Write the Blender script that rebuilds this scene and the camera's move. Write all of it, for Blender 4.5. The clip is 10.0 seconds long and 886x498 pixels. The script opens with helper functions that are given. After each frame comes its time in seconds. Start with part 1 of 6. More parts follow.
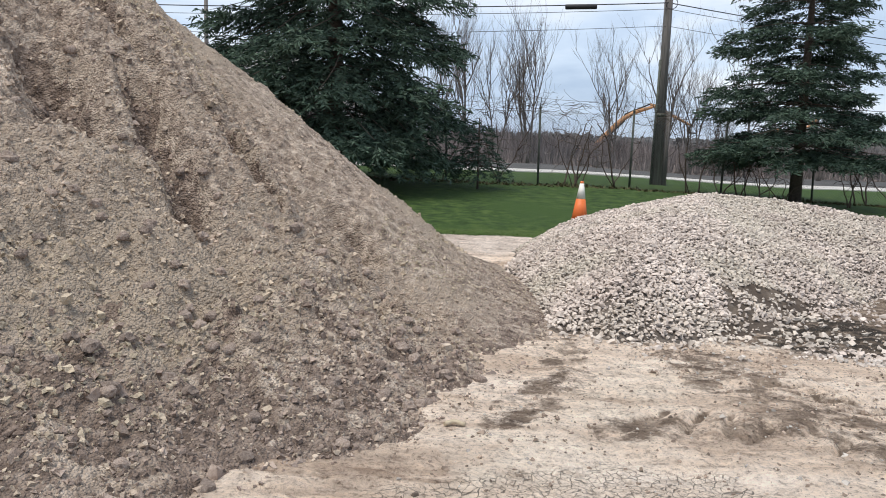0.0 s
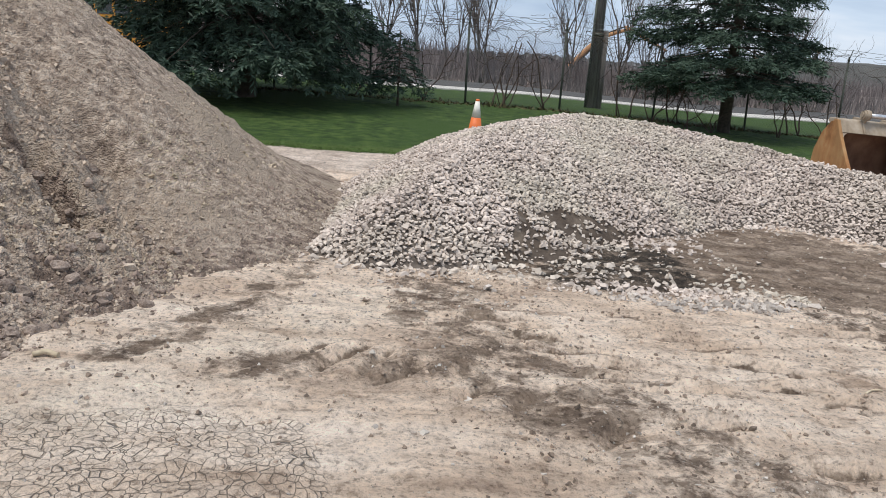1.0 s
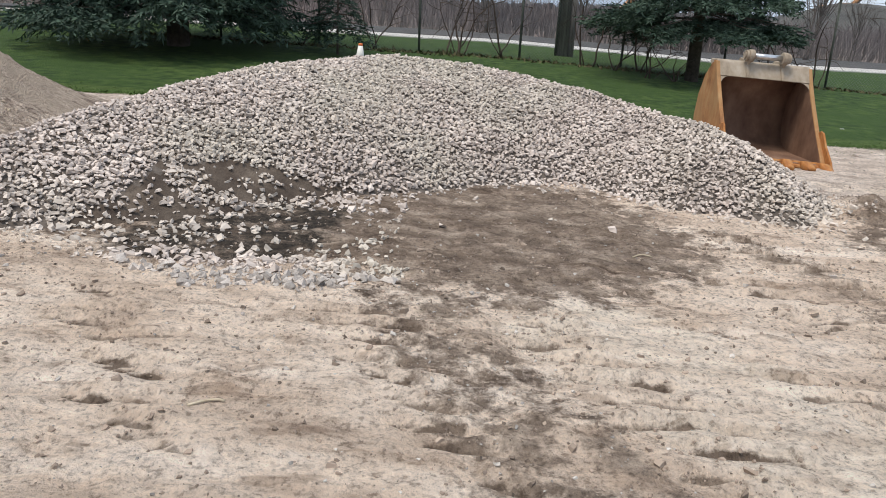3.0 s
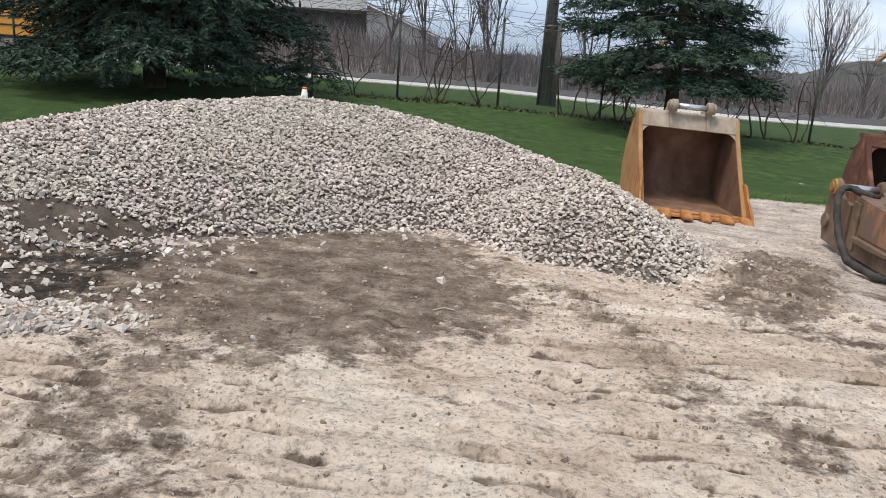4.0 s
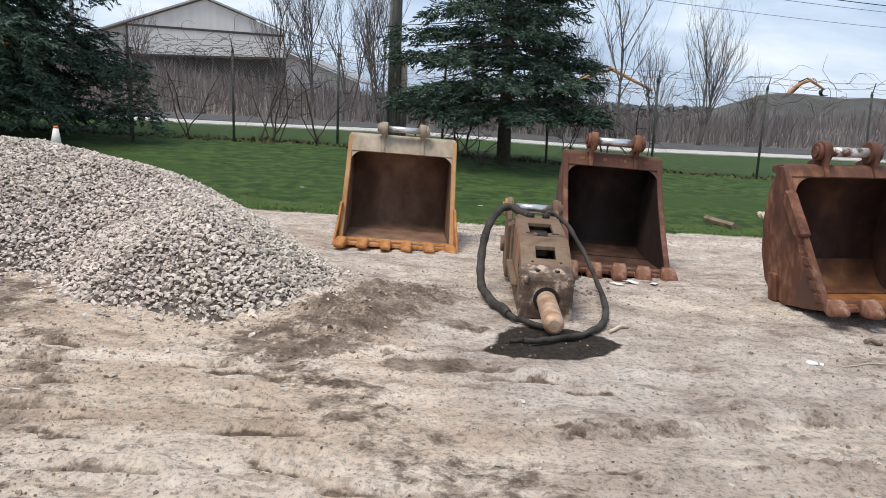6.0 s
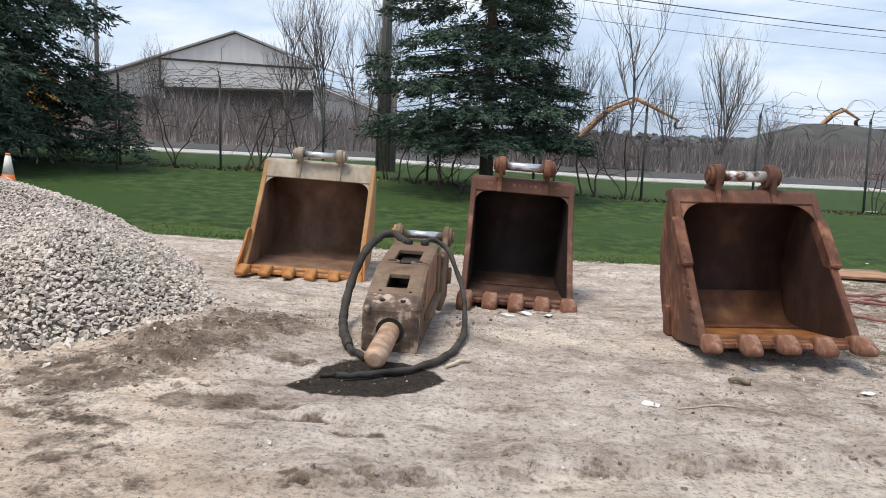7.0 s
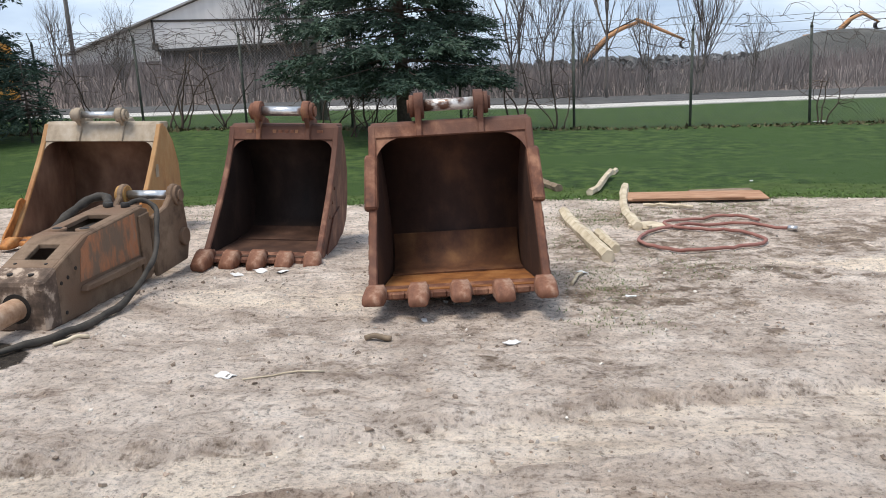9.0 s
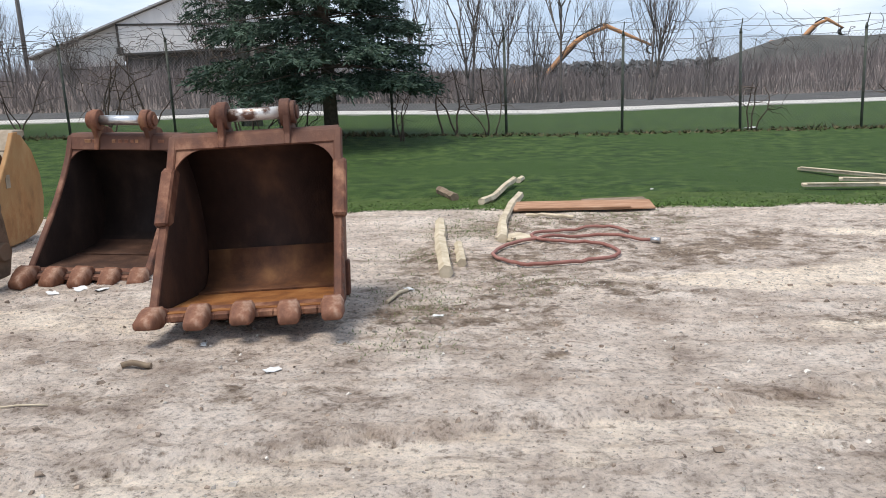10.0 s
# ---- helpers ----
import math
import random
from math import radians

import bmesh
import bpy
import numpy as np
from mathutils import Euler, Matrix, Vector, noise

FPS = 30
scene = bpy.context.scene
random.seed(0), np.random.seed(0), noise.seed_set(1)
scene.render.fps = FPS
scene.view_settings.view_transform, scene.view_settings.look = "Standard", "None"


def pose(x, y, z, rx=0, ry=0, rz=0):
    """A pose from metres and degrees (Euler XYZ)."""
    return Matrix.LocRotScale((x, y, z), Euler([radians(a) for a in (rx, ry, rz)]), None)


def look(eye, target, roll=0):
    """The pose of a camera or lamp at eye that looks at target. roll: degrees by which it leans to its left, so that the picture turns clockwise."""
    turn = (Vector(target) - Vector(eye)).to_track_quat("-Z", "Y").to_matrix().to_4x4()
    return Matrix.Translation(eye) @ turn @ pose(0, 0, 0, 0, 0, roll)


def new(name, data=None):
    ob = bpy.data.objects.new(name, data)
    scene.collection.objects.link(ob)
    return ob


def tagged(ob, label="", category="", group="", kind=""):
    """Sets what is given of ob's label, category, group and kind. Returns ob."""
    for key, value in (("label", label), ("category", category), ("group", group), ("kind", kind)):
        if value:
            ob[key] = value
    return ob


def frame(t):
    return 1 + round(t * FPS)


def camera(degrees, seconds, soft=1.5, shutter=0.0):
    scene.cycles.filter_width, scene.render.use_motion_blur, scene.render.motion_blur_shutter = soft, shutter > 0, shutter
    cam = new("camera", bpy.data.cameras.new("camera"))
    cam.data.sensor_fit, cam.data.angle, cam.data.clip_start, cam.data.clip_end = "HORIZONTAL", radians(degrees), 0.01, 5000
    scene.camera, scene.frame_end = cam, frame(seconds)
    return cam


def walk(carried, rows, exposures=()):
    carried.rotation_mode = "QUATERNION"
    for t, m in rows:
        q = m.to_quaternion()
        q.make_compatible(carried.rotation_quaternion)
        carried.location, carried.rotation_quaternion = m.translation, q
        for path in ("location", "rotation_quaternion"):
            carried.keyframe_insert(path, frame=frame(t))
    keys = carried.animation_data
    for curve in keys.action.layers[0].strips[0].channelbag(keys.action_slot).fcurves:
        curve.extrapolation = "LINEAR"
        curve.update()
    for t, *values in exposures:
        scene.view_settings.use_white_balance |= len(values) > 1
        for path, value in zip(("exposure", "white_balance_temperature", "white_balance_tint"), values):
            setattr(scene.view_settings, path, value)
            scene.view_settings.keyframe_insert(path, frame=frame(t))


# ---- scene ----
cam = camera(59.3, 10.0, soft=0.95)
METRES, EYE, TILT, LEAN, TURN = 15.5, 1.40, -8.0, -1.6, 0.0
ROWS = [
    (0.0, 0.0, 0.0, 0.0, 0.0, 0.0, -0.0),
    (0.5, 0.0578, 0.018, -0.0001, -1.05, -2.32, -0.08),
    (1.0, 0.1163, 0.0338, -0.0014, -1.42, -5.76, -1.68),
    (1.5, 0.173, 0.0514, -0.0015, -0.68, -8.8, -2.57),
    (2.0, 0.2292, 0.07, -0.0028, 0.02, -9.71, -1.3),
    (2.5, 0.28, 0.087, -0.0019, 2.09, -10.0, -1.66),
    (3.0, 0.3312, 0.1019, -0.0012, 3.3, -9.08, -1.65),
    (4.5, 0.4751, 0.1471, 0.0006, 5.79, -4.37, -3.42),
    (5.0, 0.524, 0.1628, -0.0007, 3.44, -3.74, -1.98),
    (5.5, 0.5728, 0.179, -0.002, 1.31, -3.49, -1.05),
    (7.0, 0.7107, 0.2207, -0.0042, 4.42, -0.14, -1.01),
    (7.5, 0.7539, 0.2346, -0.0034, 5.78, -0.46, -2.1),
    (8.0, 0.7962, 0.2473, -0.0032, 8.13, -2.77, 0.54),
    (8.5, 0.8371, 0.2594, -0.0036, 8.1, -4.51, 3.34),
    (9.0, 0.8771, 0.273, -0.0044, 6.61, -4.34, 3.48),
    (9.5, 0.9157, 0.2854, -0.004, 6.34, -4.18, 3.29),
    (10.0, 0.9538, 0.2989, -0.0048, 5.06, -4.12, 3.63),
]
EXPOSURES = [(0.0, 0.31), (1.0, 0.17), (2.0, 0.17), (3.2, 0.25), (5.0, 0.29), (7.0, 0.32), (8.2, 0.40), (10.0, 0.42)]
walk(cam, [(t, pose(0, 0, EYE, TILT, LEAN, TURN) @ pose(METRES * x, METRES * y, METRES * z, 90 + pitch, roll, yaw)) for t, x, y, z, yaw, pitch, roll in ROWS], EXPOSURES)

# ---- sky and sun ----
world = bpy.data.worlds.new("sky")
scene.world = world
world.use_nodes = True
wt = world.node_tree
wt.nodes.clear()


def wnode(kind, **values):
    n = wt.nodes.new(kind)
    for key, value in values.items():
        n.inputs[key].default_value = value
    return n


w_out = wt.nodes.new("ShaderNodeOutputWorld")
w_bg = wnode("ShaderNodeBackground", Strength=1.0)
w_sky = wt.nodes.new("ShaderNodeTexSky")
w_sky.sky_type, w_sky.sun_disc = "NISHITA", False
w_sky.sun_elevation, w_sky.sun_rotation = radians(70), radians(234)
w_scale = wt.nodes.new("ShaderNodeVectorMath")
w_scale.operation = "SCALE"
w_scale.inputs["Scale"].default_value = 0.10
w_co = wt.nodes.new("ShaderNodeTexCoord")
w_map = wt.nodes.new("ShaderNodeMapping")
w_map.inputs["Scale"].default_value = (1.0, 1.0, 4.2)
w_noise = wnode("ShaderNodeTexNoise", Scale=2.3, Detail=6.0, Roughness=0.55, Distortion=0.35)
w_ramp = wt.nodes.new("ShaderNodeValToRGB")
w_ramp.color_ramp.elements[0].position, w_ramp.color_ramp.elements[0].color = 0.36, (0.38, 0.49, 0.67, 1)
w_ramp.color_ramp.elements[1].position, w_ramp.color_ramp.elements[1].color = 0.66, (0.88, 0.915, 0.99, 1)
w_mid = w_ramp.color_ramp.elements.new(0.5)
w_mid.color = (0.57, 0.68, 0.84, 1)
w_mix = wt.nodes.new("ShaderNodeMixRGB")
w_mix.inputs["Fac"].default_value = 0.85
wt.links.new(w_co.outputs["Generated"], w_map.inputs["Vector"])
wt.links.new(w_map.outputs["Vector"], w_noise.inputs["Vector"])
wt.links.new(w_noise.outputs["Fac"], w_ramp.inputs["Fac"])
wt.links.new(w_sky.outputs["Color"], w_scale.inputs[0])
wt.links.new(w_scale.outputs["Vector"], w_mix.inputs["Color1"])
wt.links.new(w_ramp.outputs["Color"], w_mix.inputs["Color2"])
wt.links.new(w_mix.outputs["Color"], w_bg.inputs["Color"])
wt.links.new(w_bg.outputs["Background"], w_out.inputs["Surface"])

sun = new("sun", bpy.data.lights.new("sun", "SUN"))
sun.data.energy, sun.data.angle, sun.data.color = 2.6, radians(24), (1.0, 0.925, 0.82)
sun.matrix_world = look((-7, -5, 24), (0, 0, 0))
scene.view_settings.exposure = 0.28


# ---- materials ----
def material(name, base, rough=0.8, metal=0.0, specular=0.4):
    m = bpy.data.materials.new(name)
    m.use_nodes = True
    b = m.node_tree.nodes["Principled BSDF"]
    b.inputs["Base Color"].default_value = (*base, 1)
    b.inputs["Roughness"].default_value = rough
    b.inputs["Metallic"].default_value = metal
    b.inputs["Specular IOR Level"].default_value = specular
    return m


def blotched(name, stops, scale, rough=0.85, metal=0.0, detail=6.0, bump=0.0, bump_scale=60.0, second=None, second_scale=None,
             per_object=0.0, per_island=0.0, bump_dist=0.02, crumble=(), distortion=0.0, stretch=(1, 1, 1), specular=0.3):
    """Noise runs through the colour stops [(place, colour)]; second is a colour mixed in by a larger noise; bump is fine relief."""
    m = material(name, stops[0][1], rough, metal, specular)
    nt = m.node_tree
    b = nt.nodes["Principled BSDF"]
    co = nt.nodes.new("ShaderNodeTexCoord")
    mp = nt.nodes.new("ShaderNodeMapping")
    mp.inputs["Scale"].default_value = stretch
    nt.links.new(co.outputs["Object"], mp.inputs["Vector"])
    vec = mp.outputs["Vector"]
    no = nt.nodes.new("ShaderNodeTexNoise")
    no.inputs["Scale"].default_value, no.inputs["Detail"].default_value, no.inputs["Roughness"].default_value = scale, detail, 0.62
    no.inputs["Distortion"].default_value = distortion
    nt.links.new(vec, no.inputs["Vector"])
    ra = nt.nodes.new("ShaderNodeValToRGB")
    el = ra.color_ramp.elements
    el[0].position, el[0].color = stops[0][0], (*stops[0][1], 1)
    el[1].position, el[1].color = stops[-1][0], (*stops[-1][1], 1)
    for place, colour in stops[1:-1]:
        e = el.new(place)
        e.color = (*colour, 1)
    nt.links.new(no.outputs["Fac"], ra.inputs["Fac"])
    colour = ra.outputs["Color"]
    if second:
        n2 = nt.nodes.new("ShaderNodeTexNoise")
        n2.inputs["Scale"].default_value, n2.inputs["Detail"].default_value = second_scale, 4.0
        r2 = nt.nodes.new("ShaderNodeValToRGB")
        r2.color_ramp.elements[0].position, r2.color_ramp.elements[1].position = 0.46, 0.64
        nt.links.new(vec, n2.inputs["Vector"])
        nt.links.new(n2.outputs["Fac"], r2.inputs["Fac"])
        mx = nt.nodes.new("ShaderNodeMixRGB")
        mx.inputs["Color2"].default_value = (*second, 1)
        nt.links.new(r2.outputs["Color"], mx.inputs["Fac"])
        nt.links.new(colour, mx.inputs["Color1"])
        colour = mx.outputs["Color"]
    if per_object or per_island:
        if per_object:
            src = nt.nodes.new("ShaderNodeObjectInfo").outputs["Random"]
            amount = per_object
        else:
            src = nt.nodes.new("ShaderNodeNewGeometry").outputs["Random Per Island"]
            amount = per_island
        mr = nt.nodes.new("ShaderNodeMapRange")
        mr.inputs["To Min"].default_value, mr.inputs["To Max"].default_value = 1 - amount, 1 + amount
        nt.links.new(src, mr.inputs["Value"])
        hs = nt.nodes.new("ShaderNodeHueSaturation")
        nt.links.new(mr.outputs["Result"], hs.inputs["Value"])
        nt.links.new(colour, hs.inputs["Color"])
        colour = hs.outputs["Color"]
    nt.links.new(colour, b.inputs["Base Color"])
    if bump:
        n3 = nt.nodes.new("ShaderNodeTexNoise")
        n3.inputs["Scale"].default_value, n3.inputs["Detail"].default_value, n3.inputs["Roughness"].default_value = bump_scale, 5.0, 0.7
        nt.links.new(vec, n3.inputs["Vector"])
        height = n3.outputs["Fac"]
        for cells in crumble:
            vo = nt.nodes.new("ShaderNodeTexVoronoi")
            vo.inputs["Scale"].default_value = cells
            nt.links.new(vec, vo.inputs["Vector"])
            ma = nt.nodes.new("ShaderNodeMath")
            ma.operation = "MULTIPLY_ADD"
            ma.inputs[1].default_value = -0.8
            nt.links.new(vo.outputs["Distance"], ma.inputs[0])
            nt.links.new(height, ma.inputs[2])
            height = ma.outputs[0]
        bp = nt.nodes.new("ShaderNodeBump")
        bp.inputs["Strength"].default_value, bp.inputs["Distance"].default_value = bump, bump_dist
        nt.links.new(height, bp.inputs["Height"])
        nt.links.new(bp.outputs["Normal"], b.inputs["Normal"])
    return m

# Tree shade is put into the main turf's colour; the edge strip stays lighter.
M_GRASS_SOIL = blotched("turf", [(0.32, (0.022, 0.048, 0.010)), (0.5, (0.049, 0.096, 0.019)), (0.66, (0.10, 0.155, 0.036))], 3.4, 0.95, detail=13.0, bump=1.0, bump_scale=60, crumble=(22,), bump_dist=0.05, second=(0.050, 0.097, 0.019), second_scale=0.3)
M_TURF_EDGE = blotched("lighter_edge_turf", [(0.3, (0.045, 0.075, 0.016)), (0.5, (0.075, 0.12, 0.026)), (0.72, (0.12, 0.165, 0.045))], 5.0, 0.95, detail=13.0, bump=1.0, bump_scale=60, crumble=(25,), bump_dist=0.04)
M_SCRUB_SOIL = blotched("scrub_soil", [(0.3, (0.10, 0.08, 0.06)), (0.7, (0.2, 0.16, 0.12))], 0.5, 0.95)
M_SAND = blotched("clumpy_clay", [(0.32, (0.155, 0.113, 0.088)), (0.5, (0.44, 0.352, 0.282)), (0.68, (0.76, 0.635, 0.52))], 11.0, 0.95, bump=1.0, bump_scale=40, bump_dist=0.035, crumble=(30, 70), second=(0.46, 0.375, 0.295), second_scale=0.6, detail=12)
# Darker clay: the damp toe, and gully shade put into the colour.
M_SAND_DARK = blotched("damp_shaded_clay", [(0.32, (0.10, 0.07, 0.055)), (0.5, (0.27, 0.205, 0.165)), (0.68, (0.50, 0.40, 0.325))], 11.0, 0.95, bump=1.0, bump_scale=40, bump_dist=0.035, crumble=(30, 70), detail=12)
M_CLOD = blotched("clay_clods", [(0.3, (0.30, 0.23, 0.18)), (0.5, (0.48, 0.385, 0.31)), (0.7, (0.68, 0.57, 0.46))], 9, 0.95, bump=0.9, bump_scale=50, per_island=0.25, second=(0.50, 0.42, 0.31), second_scale=0.7)
# Clods darkened alike, for the damp toe and the gullies' shade.
M_CLOD_DARK = blotched("damp_shaded_clods", [(0.3, (0.17, 0.125, 0.10)), (0.5, (0.31, 0.24, 0.198)), (0.7, (0.47, 0.38, 0.32))], 9, 0.95, bump=0.9, bump_scale=50, per_island=0.3)
M_DAMP_BED = blotched("damp_earth", [(0.34, (0.06, 0.044, 0.034)), (0.52, (0.11, 0.085, 0.066)), (0.7, (0.20, 0.16, 0.125))], 3.5, 0.95, bump=0.9, bump_scale=40)
# Bed under the stones, coloured dark for the shade in their gaps.
M_GRAVEL_BED = blotched("dark_stone_gaps", [(0.3, (0.07, 0.057, 0.048)), (0.7, (0.17, 0.142, 0.12))], 12.0, 0.95, bump=0.8, bump_scale=40)
M_GRAVEL = blotched("crushed_limestone", [(0.3, (0.44, 0.372, 0.328)), (0.5, (0.57, 0.492, 0.437)), (0.7, (0.68, 0.598, 0.537))], 2.2, 0.9, per_island=0.2, second=(0.52, 0.465, 0.395), second_scale=0.7)
M_STONE = blotched("single_limestone", [(0.3, (0.36, 0.315, 0.278)), (0.7, (0.56, 0.51, 0.465))], 9.0, 0.9, per_object=0.3, bump=0.3)
M_PEBBLE = blotched("yard_pebbles", [(0.3, (0.30, 0.27, 0.24)), (0.7, (0.56, 0.52, 0.47))], 1.0, 0.95, per_island=0.4)
M_CRUMB = blotched("dark_crumbs", [(0.3, (0.19, 0.145, 0.112)), (0.7, (0.36, 0.285, 0.225))], 1.0, 0.95, per_island=0.45)
M_BARK = blotched("bark", [(0.3, (0.05, 0.04, 0.032)), (0.7, (0.12, 0.10, 0.082))], 12.0, 0.95, bump=0.5)
M_NEEDLE = blotched("spruce_needles", [(0.3, (0.027, 0.050, 0.037)), (0.7, (0.070, 0.110, 0.075))], 1.0, 0.75, per_island=0.45)


def yard_material():
    """Dry clay with gravelly grey ground, damp earth, oil and pale dust where their own masks lie."""
    m = material("dry_clay_yard", (0.45, 0.38, 0.3), 0.95, 0.0, 0.25)
    nt = m.node_tree
    b = nt.nodes["Principled BSDF"]
    co = nt.nodes.new("ShaderNodeTexCoord")

    def tex(scale, detail=6.0, rough=0.62, stretch=None):
        n = nt.nodes.new("ShaderNodeTexNoise")
        n.inputs["Scale"].default_value, n.inputs["Detail"].default_value, n.inputs["Roughness"].default_value = scale, detail, rough
        if stretch:
            mp = nt.nodes.new("ShaderNodeMapping")
            mp.inputs["Scale"].default_value = stretch
            nt.links.new(co.outputs["Object"], mp.inputs["Vector"])
            nt.links.new(mp.outputs["Vector"], n.inputs["Vector"])
        else:
            nt.links.new(co.outputs["Object"], n.inputs["Vector"])
        return n.outputs["Fac"]

    def ramp(fac, *stops):
        r = nt.nodes.new("ShaderNodeValToRGB")
        el = r.color_ramp.elements
        el[0].position, el[0].color = stops[0][0], (*stops[0][1], 1)
        el[1].position, el[1].color = stops[-1][0], (*stops[-1][1], 1)
        for p, c in stops[1:-1]:
            e = el.new(p)
            e.color = (*c, 1)
        nt.links.new(fac, r.inputs["Fac"])
        return r.outputs["Color"]

    def mix(fac, a, c, kind="MIX"):
        n = nt.nodes.new("ShaderNodeMixRGB")
        n.blend_type = kind
        for value, key in ((fac, "Fac"), (a, "Color1"), (c, "Color2")):
            if isinstance(value, (int, float)):
                n.inputs[key].default_value = value
            elif isinstance(value, tuple):
                n.inputs[key].default_value = (*value, 1)
            else:
                nt.links.new(value, n.inputs[key])
        return n.outputs["Color"]

    def mask(name, wobble, lo=0.42, hi=0.58, scale=3.0):
        at = nt.nodes.new("ShaderNodeAttribute")
        at.attribute_name = name
        ma = nt.nodes.new("ShaderNodeMath")
        ma.operation = "MULTIPLY_ADD"
        ma.inputs[1].default_value = wobble
        nt.links.new(tex(scale, 7.0, 0.7), ma.inputs[0])
        sub = nt.nodes.new("ShaderNodeMath")
        sub.operation = "SUBTRACT"
        sub.inputs[1].default_value = wobble * 0.5
        nt.links.new(at.outputs["Fac"], ma.inputs[2])
        nt.links.new(ma.outputs[0], sub.inputs[0])
        mr = nt.nodes.new("ShaderNodeMapRange")
        mr.inputs["From Min"].default_value, mr.inputs["From Max"].default_value = lo, hi
        nt.links.new(sub.outputs[0], mr.inputs["Value"])
        return mr.outputs["Result"]

    tan = ramp(tex(1.1, 9.0, 0.66, (0.7, 1.5, 1)), (0.31, (0.44, 0.335, 0.262)), (0.40, (0.64, 0.505, 0.40)), (0.48, (0.79, 0.645, 0.525)), (0.61, (0.90, 0.77, 0.655)))
    grey = ramp(tex(2.2, 9.0, 0.7), (0.33, (0.39, 0.315, 0.265)), (0.44, (0.56, 0.472, 0.408)), (0.53, (0.68, 0.585, 0.514)), (0.65, (0.78, 0.688, 0.615)))
    base = mix(mask("grey", 0.5, 0.35, 0.65, 1.2), tan, grey)
    base = mix(mask("pale", 1.3, 0.40, 0.75, 2.4), base, (0.86, 0.745, 0.625))
    damp = ramp(tex(3.5, 8.0, 0.7), (0.36, (0.15, 0.11, 0.084)), (0.50, (0.265, 0.203, 0.156)), (0.64, (0.47, 0.38, 0.305)))
    # The damp mask also holds the cleat prints, with their shade in it.
    base = mix(mask("damp", 1.7, 0.40, 0.62, 5.5), base, damp)
    base = mix(mask("oil", 0.9, 0.40, 0.58, 6.0), base, ramp(tex(30, 4), (0.35, (0.028, 0.022, 0.017)), (0.7, (0.075, 0.06, 0.046))))
    speck = ramp(tex(42, 3.0, 0.6), (0.38, (0.50, 0.47, 0.45)), (0.47, (1, 1, 1)), (0.72, (1.0, 1.0, 1.0)), (0.80, (1.3, 1.28, 1.25)))
    base = mix(0.4, base, speck, "MULTIPLY")
    patch = ramp(tex(8.5, 8.0, 0.75), (0.36, (0.66, 0.625, 0.59)), (0.45, (1, 1, 1)), (0.62, (1.16, 1.15, 1.13)))
    base = mix(0.85, base, patch, "MULTIPLY")
    grit = ramp(tex(21, 6.0, 0.7), (0.37, (0.58, 0.55, 0.52)), (0.45, (1, 1, 1)), (0.60, (1.18, 1.17, 1.15)))
    base = mix(0.75, base, grit, "MULTIPLY")
    scrape = tex(1.9, 3.0, 0.55, (1.2, 3.8, 1))
    base = mix(0.85, base, ramp(scrape, (0.33, (0.66, 0.62, 0.59)), (0.375, (1, 1, 1))), "MULTIPLY")
    drag = ramp(tex(1.4, 7.0, 0.62, (0.45, 4.2, 1)), (0.34, (0.70, 0.65, 0.61)), (0.44, (0.93, 0.91, 0.89)), (0.52, (1, 1, 1)), (0.68, (1.1, 1.1, 1.09)))
    base = mix(0.8, base, drag, "MULTIPLY")
    # shrinkage cracks in the drying mud
    vo = nt.nodes.new("ShaderNodeTexVoronoi")
    vo.feature = "DISTANCE_TO_EDGE"
    vo.inputs["Scale"].default_value = 21.0
    wob = nt.nodes.new("ShaderNodeVectorMath")
    wob.operation = "MULTIPLY_ADD"
    nz = nt.nodes.new("ShaderNodeTexNoise")
    nz.inputs["Scale"].default_value = 6.0
    nt.links.new(co.outputs["Object"], nz.inputs["Vector"])
    wob.inputs[1].default_value = (0.12, 0.12, 0.0)
    nt.links.new(nz.outputs["Color"], wob.inputs[0])
    nt.links.new(co.outputs["Object"], wob.inputs[2])
    nt.links.new(wob.outputs[0], vo.inputs["Vector"])
    line = ramp(vo.outputs["Distance"], (0.0, (1, 1, 1)), (0.04, (0, 0, 0)))
    crack = mix(1.0, line, mask("crack", 0.5, 0.45, 0.6, 3.0), "MULTIPLY")
    base = mix(crack, base, (0.42, 0.33, 0.25))
    nt.links.new(base, b.inputs["Base Color"])
    h = nt.nodes.new("ShaderNodeMath")
    h.operation = "MULTIPLY_ADD"
    h.inputs[1].default_value = -1.3
    nt.links.new(crack, h.inputs[0])
    h2 = nt.nodes.new("ShaderNodeMath")
    h2.operation = "MULTIPLY_ADD"
    h2.inputs[1].default_value = 0.7
    mixh = nt.nodes.new("ShaderNodeMath")
    mixh.operation = "MULTIPLY_ADD"
    mixh.inputs[1].default_value = 1.4
    nt.links.new(scrape, mixh.inputs[0])
    nt.links.new(tex(9.0, 9.0, 0.75), mixh.inputs[2])
    nt.links.new(mixh.outputs[0], h2.inputs[0])
    nt.links.new(tex(55.0, 5.0, 0.7), h2.inputs[2])
    nt.links.new(h2.outputs[0], h.inputs[2])
    bp = nt.nodes.new("ShaderNodeBump")
    bp.inputs["Strength"].default_value, bp.inputs["Distance"].default_value = 1.0, 0.042
    nt.links.new(h.outputs[0], bp.inputs["Height"])
    nt.links.new(bp.outputs["Normal"], b.inputs["Normal"])
    return m


M_YARD = yard_material()


